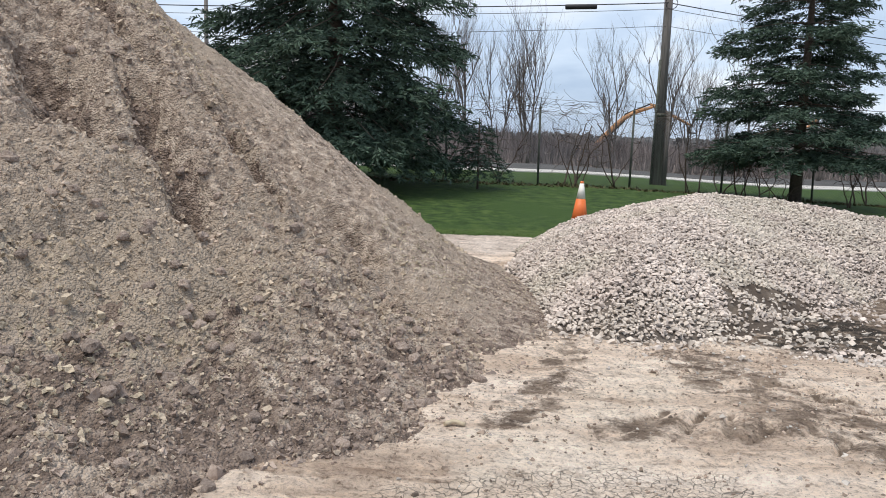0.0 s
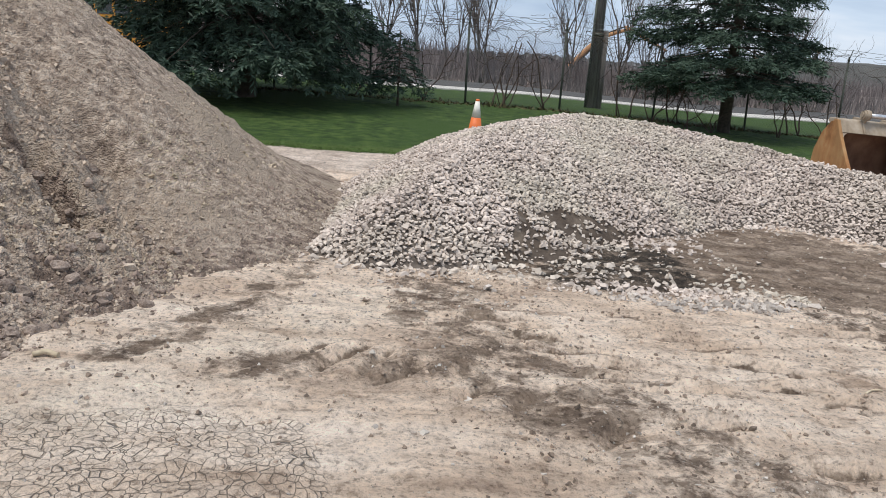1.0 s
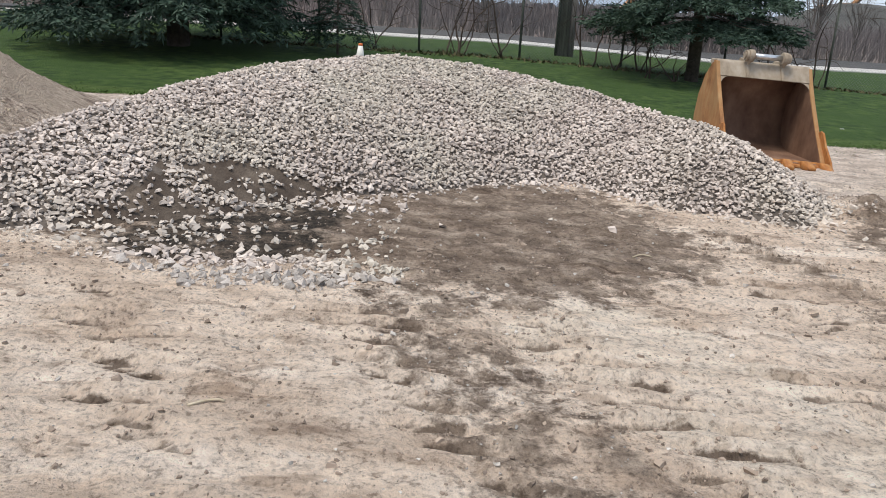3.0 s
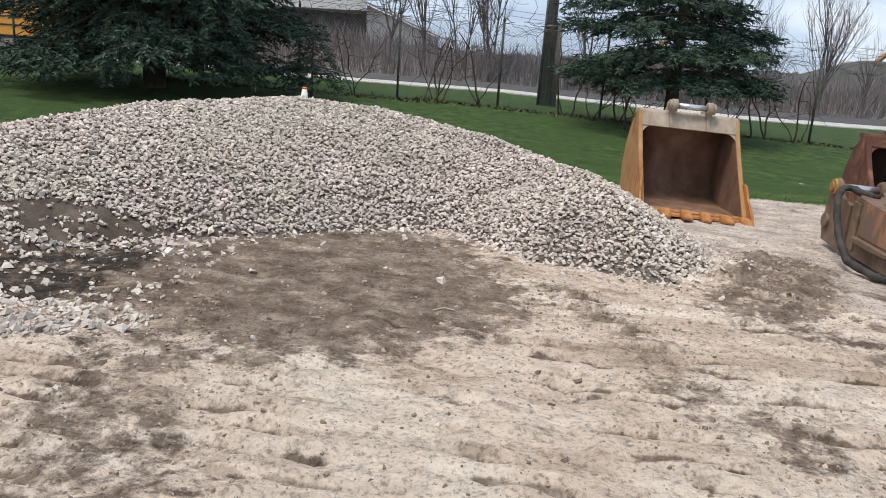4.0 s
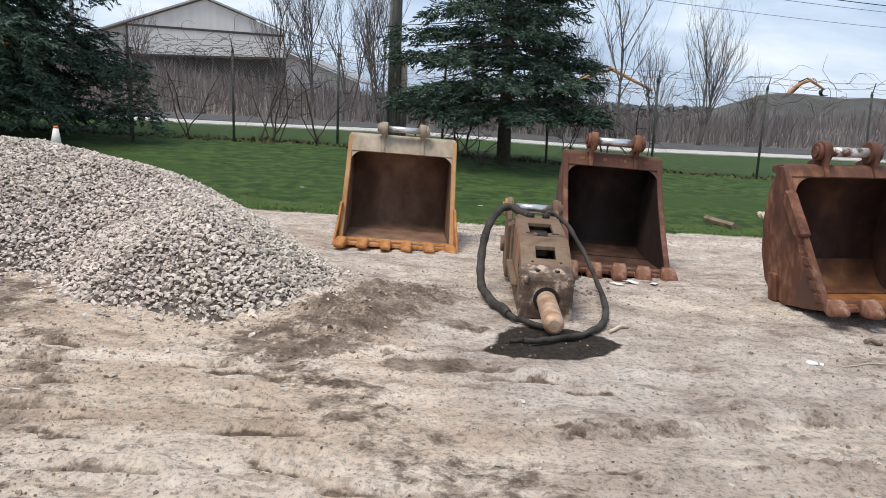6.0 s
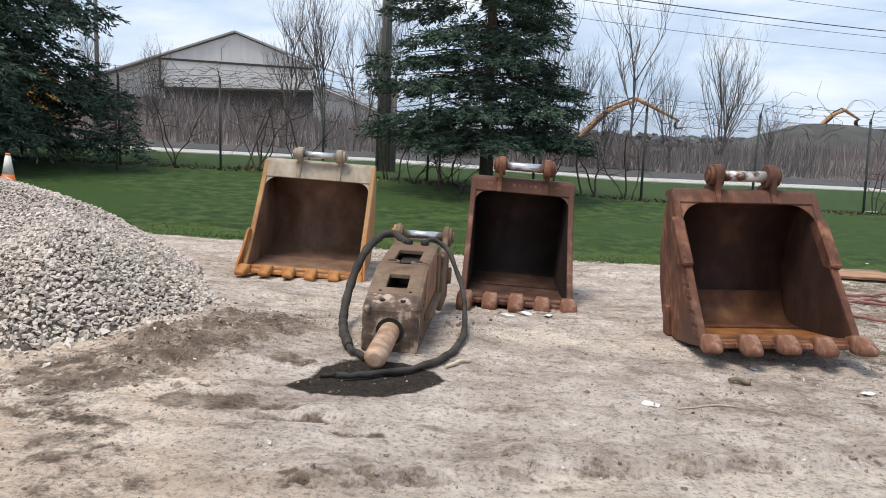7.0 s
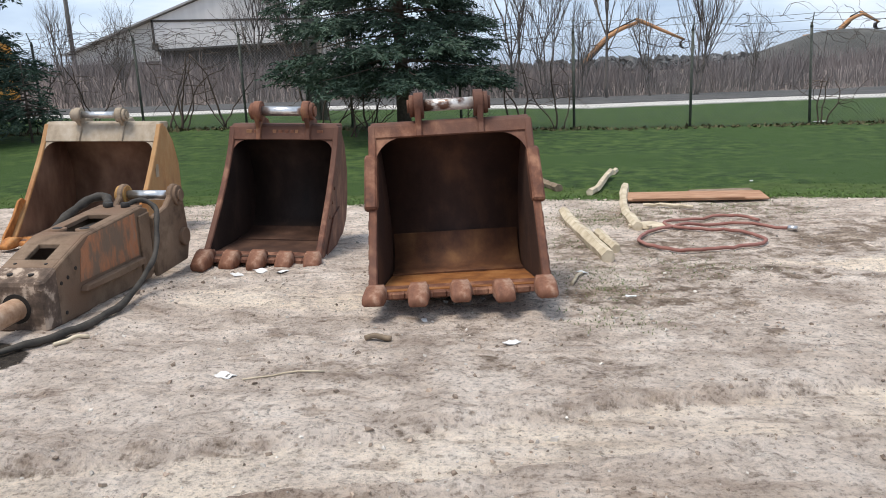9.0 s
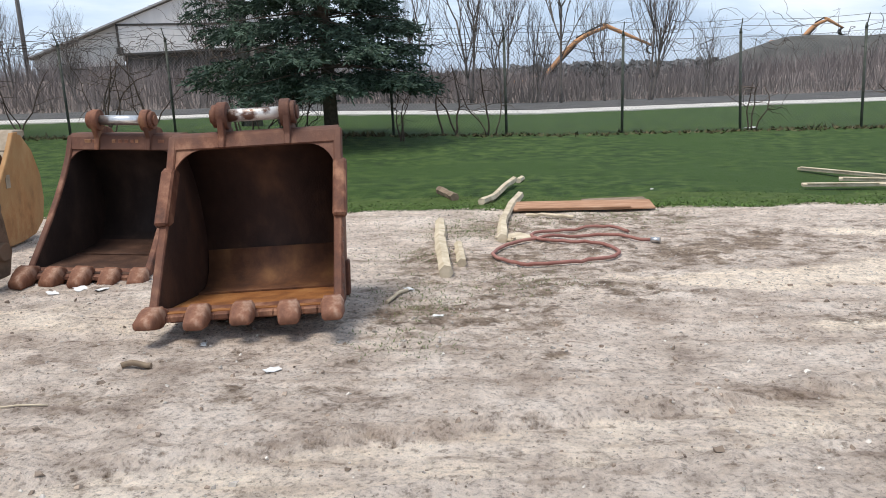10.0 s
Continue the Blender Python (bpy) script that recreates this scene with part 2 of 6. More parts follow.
# ---- the ground ----
def noise2(x, y, scale, seed=0, octaves=3):
    """Smooth value noise on arrays, about -1 to 1."""
    out, amp, total = 0.0, 1.0, 0.0
    for k in range(octaves):
        u, v = np.asarray(x) * scale * 2 ** k + seed * 17.3 + k * 5.1, np.asarray(y) * scale * 2 ** k + seed * 9.7 + k * 3.7
        iu, iv = np.floor(u), np.floor(v)
        fu, fv = u - iu, v - iv
        fu, fv = fu * fu * (3 - 2 * fu), fv * fv * (3 - 2 * fv)

        def h(a, b):
            s = np.sin(a * 127.1 + b * 311.7 + seed * 74.7) * 43758.5453
            return s - np.floor(s)
        n = (h(iu, iv) * (1 - fu) + h(iu + 1, iv) * fu) * (1 - fv) + (h(iu, iv + 1) * (1 - fu) + h(iu + 1, iv + 1) * fu) * fv
        out, total, amp = out + amp * (2 * n - 1), total + amp, amp * 0.5
    return out / total


def cells(x, y, scale, seed):
    """Distance to the nearest of one scattered point in each cell, as lumps: about 0 to 1."""
    u, v = x * scale, y * scale
    iu, iv = np.floor(u), np.floor(v)
    best = np.full(np.shape(u), 9.0)
    for a in (-1, 0, 1):
        for c in (-1, 0, 1):
            s1 = np.sin((iu + a) * 127.1 + (iv + c) * 311.7 + seed) * 43758.5453
            s2 = np.sin((iu + a) * 269.5 + (iv + c) * 183.3 + seed) * 23421.631
            best = np.minimum(best, np.hypot(iu + a + s1 - np.floor(s1) - u, iv + c + s2 - np.floor(s2) - v))
    return 1 - np.clip(best, 0, 1)


def step(a, b, x):
    t = np.clip((x - a) / (b - a), 0, 1)
    return t * t * (3 - 2 * t)


def inside_by(x, y, poly):
    """Signed distance to a closed outline, positive inside."""
    d, inside = np.full(np.shape(x), 1e9), np.zeros(np.shape(x), dtype=bool)
    for (ax, ay), (bx, by) in zip(poly, poly[1:] + poly[:1]):
        ex, ey = bx - ax, by - ay
        t = np.clip(((x - ax) * ex + (y - ay) * ey) / (ex * ex + ey * ey), 0, 1)
        d = np.minimum(d, np.hypot(x - ax - t * ex, y - ay - t * ey))
        cross = ((ay > y) != (by > y)) & (x < ex * (y - ay) / (ey if ey else 1e-9) + ax)
        inside ^= cross
    return np.where(inside, d, -d)


def level(x, y):
    """The smooth lie of the land: a yard that falls gently, a lawn that rises to the road."""
    x, y = np.clip(x, -40, 60), np.asarray(y, dtype=float)
    w = np.clip((x - 6) / 10, 0, 1)
    k = 0.077 * (1 - w) + 0.048 * w
    yy = np.clip(y, -30, 27)
    return -0.0157 * np.clip(x, -12, 30) - 0.0248 * yy + k * np.clip(yy - 15.5, 0, 11.5)


def lawn_edge(x):
    return 14.55 + 0.3 * noise2(x, x * 0, 0.35, 3) + 0.2 * noise2(x, x * 0, 1.7, 4)


# crawler tracks: from, to, width, spacing of the cleats, depth, angle of the cleats
TRACKS = [((x0, 2.9), (x0 - 0.62 * (y1 - 2.9), y1), 0.5, 0.21, 0.036, -6.0) for x0, y1 in ((3.7, 5.3), (4.6, 5.4), (5.9, 5.5), (6.9, 5.4), (7.9, 5.9), (8.9, 6.8), (9.9, 7.6), (10.9, 7.4))]
TRACKS += [((1.3, 4.3), (3.2, 3.3), 0.45, 0.19, 0.030, 60.0), ((8.6, 8.0), (10.6, 7.0), 0.4, 0.2, 0.024, 10.0)]


# wheel lanes with a flattened bed and a serrated rim: from, to, half width
LANES = [((10.2, 6.25), (19.4, 8.95), 0.24), ((11.2, 5.45), (19.6, 7.8), 0.22), ((13.2, 5.3), (19.8, 7.1), 0.2)]
for (ax, ay), (bx, by), half in LANES:
    L = math.hypot(bx - ax, by - ay)
    nx, ny = -(by - ay) / L, (bx - ax) / L
    for side in (-1, 1):
        TRACKS.append(((ax + nx * half * side, ay + ny * half * side), (bx + nx * half * side, by + ny * half * side), 0.26, 0.15, 0.012, -32.0 + 8 * side))


def lane_profile(x, y):
    """Flat bed and raised rims of the wheel lanes, and how far a point lies in a bed."""
    z, bed = np.zeros(np.shape(x)), np.zeros(np.shape(x))
    for (ax, ay), (bx, by), half in LANES:
        L = math.hypot(bx - ax, by - ay)
        ux, uy = (bx - ax) / L, (by - ay) / L
        s, c = (x - ax) * ux + (y - ay) * uy, -(x - ax) * uy + (y - ay) * ux
        c = c + 0.04 * noise2(x, y, 0.7, 71)
        run = step(-0.4, 0.5, s) * step(L + 0.4, L - 0.5, s)
        b = run * step(half + 0.03, half - 0.05, np.abs(c))
        z = z - 0.03 * b + run * 0.03 * np.exp(-((np.abs(c) - half - 0.05) / 0.05) ** 2) * (0.6 + 0.5 * noise2(x, y, 2.5, 72))
        bed = np.maximum(bed, b)
    return z, bed


def cleat_marks():
    """Single cleat prints: middle, half length, direction, depth; some are worn away."""
    rnd, out = random.Random(17), []
    for (ax, ay), (bx, by), w, pitch, depth, angle in TRACKS:
        L = math.hypot(bx - ax, by - ay)
        for k in range(int(L / pitch)):
            if rnd.random() < 0.18:
                continue
            s = (k + rnd.uniform(-0.2, 0.2)) * pitch / L
            off = rnd.uniform(-0.12, 0.12)
            a = radians(angle + rnd.uniform(-9, 9))
            out.append((ax + (bx - ax) * s + off, ay + (by - ay) * s + off * 0.3, w * rnd.uniform(0.26, 0.56), math.cos(a), math.sin(a), depth * rnd.uniform(0.5, 1.2)))
    return out


MARKS = cleat_marks()


def tracks(x, y):
    shape = np.shape(x)
    x, y = np.ravel(np.asarray(x, dtype=float)), np.ravel(np.asarray(y, dtype=float))
    z, loose = np.zeros(len(x)), np.zeros(len(x))
    order = np.argsort(x, kind="stable")
    xs = x[order]
    for cx, cy, half, ux, uy, depth in MARKS:
        sel = order[np.searchsorted(xs, cx - half - 0.15):np.searchsorted(xs, cx + half + 0.15)]
        sel = sel[np.abs(y[sel] - cy) < half + 0.15]
        if not len(sel):
            continue
        dx, dy = x[sel] - cx, y[sel] - cy
        s, c = dx * ux + dy * uy, -dx * uy + dy * ux + 0.025 * np.sin(9 * dx + 40 * half)
        run = step(half + 0.06, half - 0.06, np.abs(s))
        cut = run * np.exp(-(c / 0.025) ** 2)
        z[sel] += -1.25 * depth * cut + 0.7 * depth * run * np.exp(-((c - 0.075) / 0.035) ** 2)
        loose[sel] = np.maximum(loose[sel], run * np.exp(-(c / 0.028) ** 2))
    return z.reshape(shape), np.clip(loose, 0, 1).reshape(shape)


def relief(x, y):
    x, y = np.asarray(x, dtype=float), np.asarray(y, dtype=float)
    yard = np.clip((lawn_edge(x) - y) / 0.5, 0, 1)
    rough = 0.024 * noise2(x, y, 0.8, 5) + 0.022 * noise2(x, y, 3.5, 6) + 0.02 * noise2(x, y, 9, 8)
    heap = 0.10 * np.exp(-((x - 8.95) / 0.5) ** 2 - ((y - 8.7) / 0.8) ** 2) * (0.8 + 1.3 * noise2(x, y, 3.2, 9, 4) + 0.8 * cells(x, y, 5, 4.1)) + 0.07 * np.exp(-((x - 10.75) / 0.22) ** 2 - ((y - 9.35) / 0.5) ** 2)
    lane, bed = lane_profile(x, y)
    return yard * (rough * (1 - 0.7 * bed) + heap + lane + tracks(x, y)[0]) + (1 - yard) * (0.03 * noise2(x, y, 1.5, 7) + 0.012)


def terrain(x, y):
    return level(x, y) + relief(x, y)


def grid_mesh(name, xs, ys, zf, slots, slot_of=None, keep=None):
    X, Y = np.meshgrid(xs, ys)
    Z = zf(X, Y)
    nx, ny = len(xs), len(ys)
    co = np.stack([X, Y, Z], -1).reshape(-1, 3)
    i = (np.arange(ny - 1)[:, None] * nx + np.arange(nx - 1)[None]).ravel()
    quads = np.stack([i, i + 1, i + nx + 1, i + nx], 1)
    cx, cy = co[quads, 0].mean(1), co[quads, 1].mean(1)
    if keep is not None:
        sel = keep(cx, cy)
        quads, cx, cy = quads[sel], cx[sel], cy[sel]
        used = np.unique(quads)
        new_of = np.zeros(len(co), dtype=int)
        new_of[used] = np.arange(len(used))
        co, quads = co[used], new_of[quads]
    me = bpy.data.meshes.new(name)
    me.from_pydata(co.tolist(), [], quads.tolist())
    for s in slots:
        me.materials.append(s)
    if slot_of is not None:
        me.polygons.foreach_set("material_index", slot_of(cx, cy).astype(np.int32))
    me.polygons.foreach_set("use_smooth", np.ones(len(quads), dtype=bool))
    me.update()
    return new(name, me)


far = np.array([1.0, 2.2, 4, 7, 12, 20, 35, 60, 100, 180, 320, 600, 1100, 2000])
gx = np.concatenate([-2 - far[::-1], np.arange(-2, 20.01, 0.038), 20 + far])
gy = np.concatenate([2 - far[::-1], np.arange(2, 11, 0.036), np.arange(11, 16.6, 0.09), np.arange(16.8, 30, 0.5), 30 + far])


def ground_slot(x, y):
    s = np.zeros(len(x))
    # slot 3: lighter turf along the yard; slot 1: the lawn coloured darker
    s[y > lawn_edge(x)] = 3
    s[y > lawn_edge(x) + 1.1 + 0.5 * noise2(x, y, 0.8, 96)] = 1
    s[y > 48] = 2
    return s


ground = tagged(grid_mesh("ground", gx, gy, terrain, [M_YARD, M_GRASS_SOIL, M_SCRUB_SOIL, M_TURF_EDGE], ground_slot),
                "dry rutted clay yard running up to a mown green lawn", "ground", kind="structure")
DAMP = [(1.7, 6.4), (2.6, 5.95), (3.6, 5.75), (4.5, 6.0), (4.95, 5.45), (5.45, 5.2), (6.2, 5.55), (6.75, 6.2), (7.1, 6.7), (7.0, 8.1), (6.4, 9.2), (5.0, 9.5), (4.0, 8.6), (3.0, 7.4)]
DARK_EARTH = [(2.65, 5.8), (3.13, 5.6), (3.76, 5.75), (4.22, 5.9), (4.35, 6.7), (4.4, 7.5), (3.9, 7.9), (3.4, 7.75), (2.75, 7.2), (2.45, 6.4)]
OIL = [(9.80, 7.80), (9.86, 8.10), (10.02, 8.46), (10.30, 8.50), (10.62, 8.30), (10.72, 8.02), (10.60, 7.74), (10.22, 7.62), (9.95, 7.68)]
vx, vy = [np.array([v.co[k] for v in ground.data.vertices]) for k in (0, 1)]


def smear(x, y, path, width):
    d = np.full(np.shape(x), 1e9)
    for (ax, ay), (bx, by) in zip(path, path[1:]):
        ex, ey = bx - ax, by - ay
        t = np.clip(((x - ax) * ex + (y - ay) * ey) / (ex * ex + ey * ey), 0, 1)
        d = np.minimum(d, np.hypot(x - ax - t * ex, y - ay - t * ey))
    return step(width, width * 0.3, d)


damp = step(-0.7, 0.8, inside_by(vx, vy, DAMP) + 0.35 * noise2(vx, vy, 0.9, 93)) * 0.8
for path, w, amount in (([(2.0, 5.6), (2.05, 5.0), (2.3, 4.2), (2.9, 3.2), (3.4, 2.4)], 0.75, 0.53), ([(4.7, 6.0), (5.0, 5.0), (5.5, 3.9), (6.0, 3.0)], 0.6, 0.54), ([(1.0, 4.0), (1.9, 4.15)], 0.3, 0.56),
                       ([(8.55, 7.7), (8.9, 8.4), (9.2, 9.3)], 0.75, 0.66), ([(7.05, 7.5), (7.48, 6.7), (7.62, 5.8), (8.0, 5.2)], 0.4, 0.5), ([(16.3, 11.7), (17.1, 12.2)], 0.6, 0.66), ([(14.2, 9.6), (14.9, 9.9), (15.0, 10.8)], 0.7, 0.5), ([(8.2, 7.6), (8.9, 7.0), (9.6, 6.0), (10.4, 5.4)], 0.45, 0.5), ([(9.3, 7.4), (9.6, 7.42)], 0.25, 0.75), ([(9.6, 8.35), (9.75, 8.3)], 0.16, 0.75),
                       ([(9.84, 7.42), (9.9, 7.42)], 0.14, 0.7), ([(14.8, 8.8), (15.0, 8.78)], 0.22, 0.75), ([(0.4, 4.1), (0.9, 5.0), (1.0, 6.2)], 0.35, 0.5),
                       ([(14.0, 10.6), (14.1, 12.2)], 0.5, 0.5), ([(17.3, 12.6), (18.3, 12.9)], 0.5, 0.5), ([(12.3, 8.9), (13.9, 8.7)], 0.4, 0.5)):
    damp = np.maximum(damp, smear(vx, vy, path, w) * amount)
# Cleat prints: dark loose soil, with the cuts' shade also put into colour.
damp = np.maximum(damp, tracks(vx, vy)[1] * np.where(vx < 10.5, 0.82, np.where(vx < 13, 0.5, 0.66)))
# Broken darker lines follow the rims of the wheel lanes.
for (ax, ay), (bx, by), half in LANES:
    L = math.hypot(bx - ax, by - ay)
    nx, ny = -(by - ay) / L * half, (bx - ax) / L * half
    for side in (-1, 1):
        damp = np.maximum(damp, (0.41 + 0.14 * noise2(vx, vy, 1.1, 73)) * smear(vx, vy, [(ax + nx * side, ay + ny * side), (bx + nx * side, by + ny * side)], 0.12))
for path, w in (([(14.6, 13.3), (16.6, 13.7)], 0.9), ([(14.5, 11.6), (15.6, 10.5)], 0.8), ([(13.9, 9.4), (14.9, 9.3)], 0.6), ([(17.0, 9.4), (18.8, 10.0)], 0.5), ([(15.2, 12.0), (16.6, 11.6)], 0.8), ([(12.4, 8.0), (14.2, 8.2)], 0.4)):
    damp = np.maximum(damp, (0.52 + 0.1 * noise2(vx, vy, 2.0, 74)) * smear(vx, vy, path, w))
far_side = step(-0.5, 0.8, inside_by(vx, vy, [(13.6, 9.4), (15.0, 9.2), (17.0, 10.0), (19.5, 11.0), (19.8, 13.8), (15.5, 13.6), (14.2, 12.5)]))
damp = np.maximum(damp, 0.44 * far_side)
damp = np.where((vx > 11) & (vy < 9.4), 0.72 * damp, damp)
grey = step(-0.9, 0.9, vx - (9.3 - 0.35 * (vy - 7)) + 0.6 * noise2(vx, vy, 0.5, 91)) * (0.55 + 0.45 * step(6.2, 8.2, vy + 0.5 * noise2(vx, vy, 0.7, 92)))
grey = np.maximum(grey, 0.8 * step(10.0, 13.0, vy))
pale = 0.6 * smear(vx, vy, [(11.3, 9.6), (12.3, 9.5)], 0.6)
for outline in ([(17.5, 13.2), (18.7, 12.9), (19.9, 12.8), (19.8, 11.9), (18.3, 12.2)], [(15.2, 10.85), (16.5, 10.95), (17.1, 11.15), (18.3, 11.6), (19.4, 11.4), (18.0, 10.4), (16.8, 10.05), (15.8, 10.5)], [(16.4, 9.3), (16.9, 9.6), (17.6, 9.5), (16.9, 9.1)]):
    pale = np.maximum(pale, 0.74 * step(-0.15, 0.25, inside_by(vx, vy, outline) + 0.12 * noise2(vx, vy, 2.2, 97)))
pale = np.maximum(pale, 0.55 * smear(vx, vy, [(0.4, 3.5), (1.2, 4.6), (1.7, 5.3)], 0.8))
pale = np.maximum(pale, 0.5 * smear(vx, vy, [(7.6, 4.6), (8.2, 6.4)], 0.9))
pale = np.maximum(pale, 0.5 * smear(vx, vy, [(8.9, 10.4), (9.8, 10.3)], 0.6))
pale = np.maximum(pale, 0.62 * smear(vx, vy, [(5.8, 5.2), (6.5, 4.3), (7.1, 3.4)], 1.0))
pale = np.maximum(pale, 0.55 * lane_profile(vx, vy)[1])
crack = np.maximum(step(0.0, 0.5, inside_by(vx, vy, [(-0.3, 2.2), (0.6, 2.6), (1.5, 2.9), (1.35, 3.4), (0.7, 3.45), (-0.2, 3.1)]) + 0.3), 0)
oil = step(-0.10, 0.12, inside_by(vx, vy, OIL) + 0.06 * noise2(vx, vy, 3.0, 94))
oil = np.maximum(oil, 0.55 * step(-0.15, 0.35, inside_by(vx, vy, DARK_EARTH)))
damp = damp * (1 - 0.6 * np.clip(pale, 0, 1) * far_side)
for name, values in (("damp", damp), ("grey", grey), ("pale", np.clip(pale, 0, 1)), ("crack", crack), ("oil", oil)):
    ground.data.attributes.new(name, "FLOAT", "POINT").data.foreach_set("value", values.astype(np.float32))


# ---- the two heaps ----
def sand_height(x, y):
    r = np.sqrt(((x + 6.0 + 0.1 * np.clip(y - 7.7, 0, 4)) / 7.25) ** 2 + ((y - 8.8) / np.where(y > 8.8, 7.6, 8.3)) ** 2) + 0.02 * noise2(x, y, 0.5, 11)
    d = (1 - r) * 7.25
    h = np.where(d > 0, 0.82 * (d - 0.65 * (1 - np.exp(-np.maximum(d, 0) / 0.8))), 0.5 * d)
    return np.minimum(h, 5.0 - 0.25 * np.abs(h - 5.0))


def slip(x, y):
    """Across the slip face: positive on the freshly slid strip."""
    return (x + 1.9) * 0.653 + (y - 6.88) * 0.756 + 0.12 * noise2(x, y, 1.2, 15)


# torn gullies that run down the face: offset across it, half width, depth, from, to
GULLIES = [(-0.16, 0.17, 0.5, -0.3, 1.0), (-0.05, 0.16, 0.5, 1.0, 2.1), (0.62, 0.13, 0.26, 0.6, 1.15), (-0.55, 0.16, 0.42, -1.6, -0.1), (-0.95, 0.17, 0.4, -0.2, 1.2), (-1.45, 0.18, 0.42, -0.6, 0.5)]


def gullies(x, y):
    s, down, out = slip(x, y) + 0.14 * noise2(x, y, 1.3, 33), (x + 1.9) * 0.756 - (y - 6.88) * 0.653, np.zeros(np.shape(x))
    for off, wide, deep, d0, d1 in GULLIES:
        gate = step(d0 - 0.2, d0 + 0.25, down) * step(d1 + 0.2, d1 - 0.25, down)
        out = np.maximum(out, deep * np.exp(-np.abs((s - off) / wide) ** 3) * gate)
    return out


def clay_darkness(x, y):
    """How dark the clay is coloured: shade of the torn gullies, the damp toe, and the low near side."""
    h = sand_height(x, y)
    toe = 0.34 * step(0.4, 0.05, h) * (slip(x, y) > -0.6) + 0.48 * step(1.2, 0.1, h) * step(5.6, 3.6, y)
    return np.clip(1.3 * gullies(x, y) + toe + 0.18 * noise2(x, y, 1.1, 36, 4), 0, 0.85)


def dark_clay(x, y):
    return (clay_darkness(x, y) + 0.42 * noise2(x, y, 5.0, 37, 4) > 0.36).astype(float)


def sand_top(x, y):
    h = sand_height(x, y)
    s = slip(x, y)
    smooth = step(0.2, 1.0, s)
    lump = np.abs(noise2(x, y, 2.2, 12, 4))
    rough = (0.12 * noise2(x, y, 0.9, 12) + 0.22 * lump + 0.07 * noise2(x, y, 6, 13, 3) + 0.11 * cells(x, y, 7, 1.3) * (0.4 + 0.6 * step(-0.2, 0.3, noise2(x, y, 1.1, 19))) + 0.06 * cells(x + y * 0.3, y, 15, 2.7)) * (1 - 0.55 * smooth) - 0.10
    scarp = -0.20 * step(-0.05, 0.10, s) * step(1.5, 0.2, s)
    scarp = scarp - gullies(x, y)
    ledge = -0.20 * step(-0.05, 0.10, noise2(x * 1.1 + y * 0.9, (y - x) * 0.25, 0.8, 18)) * (1 - smooth)
    return level(x, y) + np.where(h > 0, h + (rough + scarp + ledge) * np.clip(h / 0.5, 0.12, 1), np.maximum(h, -0.3))


sx = np.concatenate([np.arange(-13.5, -4.5, 0.16), np.arange(-4.5, 1.6, 0.026)])
sy = np.concatenate([np.concatenate([np.arange(0.3, 7.5, 0.026), np.arange(7.5, 11.0, 0.05)]), np.arange(11.0, 17.4, 0.12)])
clay_mound = tagged(grid_mesh("clay_mound", sx, sy, sand_top, [M_SAND, M_SAND_DARK], dark_clay, keep=lambda x, y: sand_height(x, y) > -0.12),
                   "tall heap of clumpy brown clay and sand", "dirt pile")

GRAVEL_TOE = [(0.95, 6.5), (1.4, 6.05), (2.0, 6.1), (2.6, 6.55), (3.1, 7.1), (4.2, 8.0), (5.0, 8.9), (6.1, 9.3), (6.8, 8.5), (7.9, 8.1), (8.45, 8.7), (8.5, 9.9), (7.7, 11.8),
              (6.4, 13.4), (4.6, 14.2), (2.6, 13.9), (1.2, 12.3), (0.85, 9.5)]


def gravel_height(x, y):
    d = inside_by(x, y, GRAVEL_TOE) + 0.12 * noise2(x, y, 0.9, 21)
    top = 1.14
    return np.where(d > 0, top * (1 - np.exp(-np.maximum(d, 0) * 0.67 / top)) * 1.15, d * 0.4)


def gravel_top(x, y):
    h = gravel_height(x, y)
    return level(x, y) + h + np.where(h > 0, 0.025 * noise2(x, y, 6, 22), 0)


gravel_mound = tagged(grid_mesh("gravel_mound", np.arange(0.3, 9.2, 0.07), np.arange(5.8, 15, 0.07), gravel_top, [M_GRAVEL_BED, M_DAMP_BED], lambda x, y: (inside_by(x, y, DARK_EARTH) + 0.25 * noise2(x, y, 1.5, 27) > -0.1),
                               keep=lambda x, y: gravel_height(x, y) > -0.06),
                     "low heap of pale crushed limestone", "gravel pile")


# ---- helpers for things ----
def part(name, bm, m, parent, label=""):
    me = bpy.data.meshes.new(name)
    bmesh.ops.recalc_face_normals(bm, faces=bm.faces)
    bm.to_mesh(me)
    bm.free()
    me.materials.append(m)
    ob = new(name, me)
    ob.parent = parent
    if label:
        tagged(ob, label)
    return ob


def raw(name, verts, faces, m, parent=None, smooth=False):
    me = bpy.data.meshes.new(name)
    me.from_pydata(verts, [], faces)
    me.materials.append(m)
    if smooth:
        me.polygons.foreach_set("use_smooth", np.ones(len(me.polygons), dtype=bool))
    me.update()
    ob = new(name, me)
    ob.parent = parent
    return ob


def thing(name, m, label, category, group=""):
    ob = new(name)
    ob.matrix_world = m
    ob.empty_display_size = 0.1
    return tagged(ob, label, category, group)


def bevelled(bm, width):
    if width:
        bmesh.ops.bevel(bm, geom=list(bm.edges), offset=width, segments=1, affect="EDGES", profile=0.7)
    return bm


def block(lo, hi, bevel=0.006, bm=None):
    b = bmesh.new()
    bmesh.ops.create_cube(b, size=1)
    for v in b.verts:
        v.co = [lo[i] + (v.co[i] + 0.5) * (hi[i] - lo[i]) for i in range(3)]
    bevelled(b, bevel)
    return joined(bm, b)


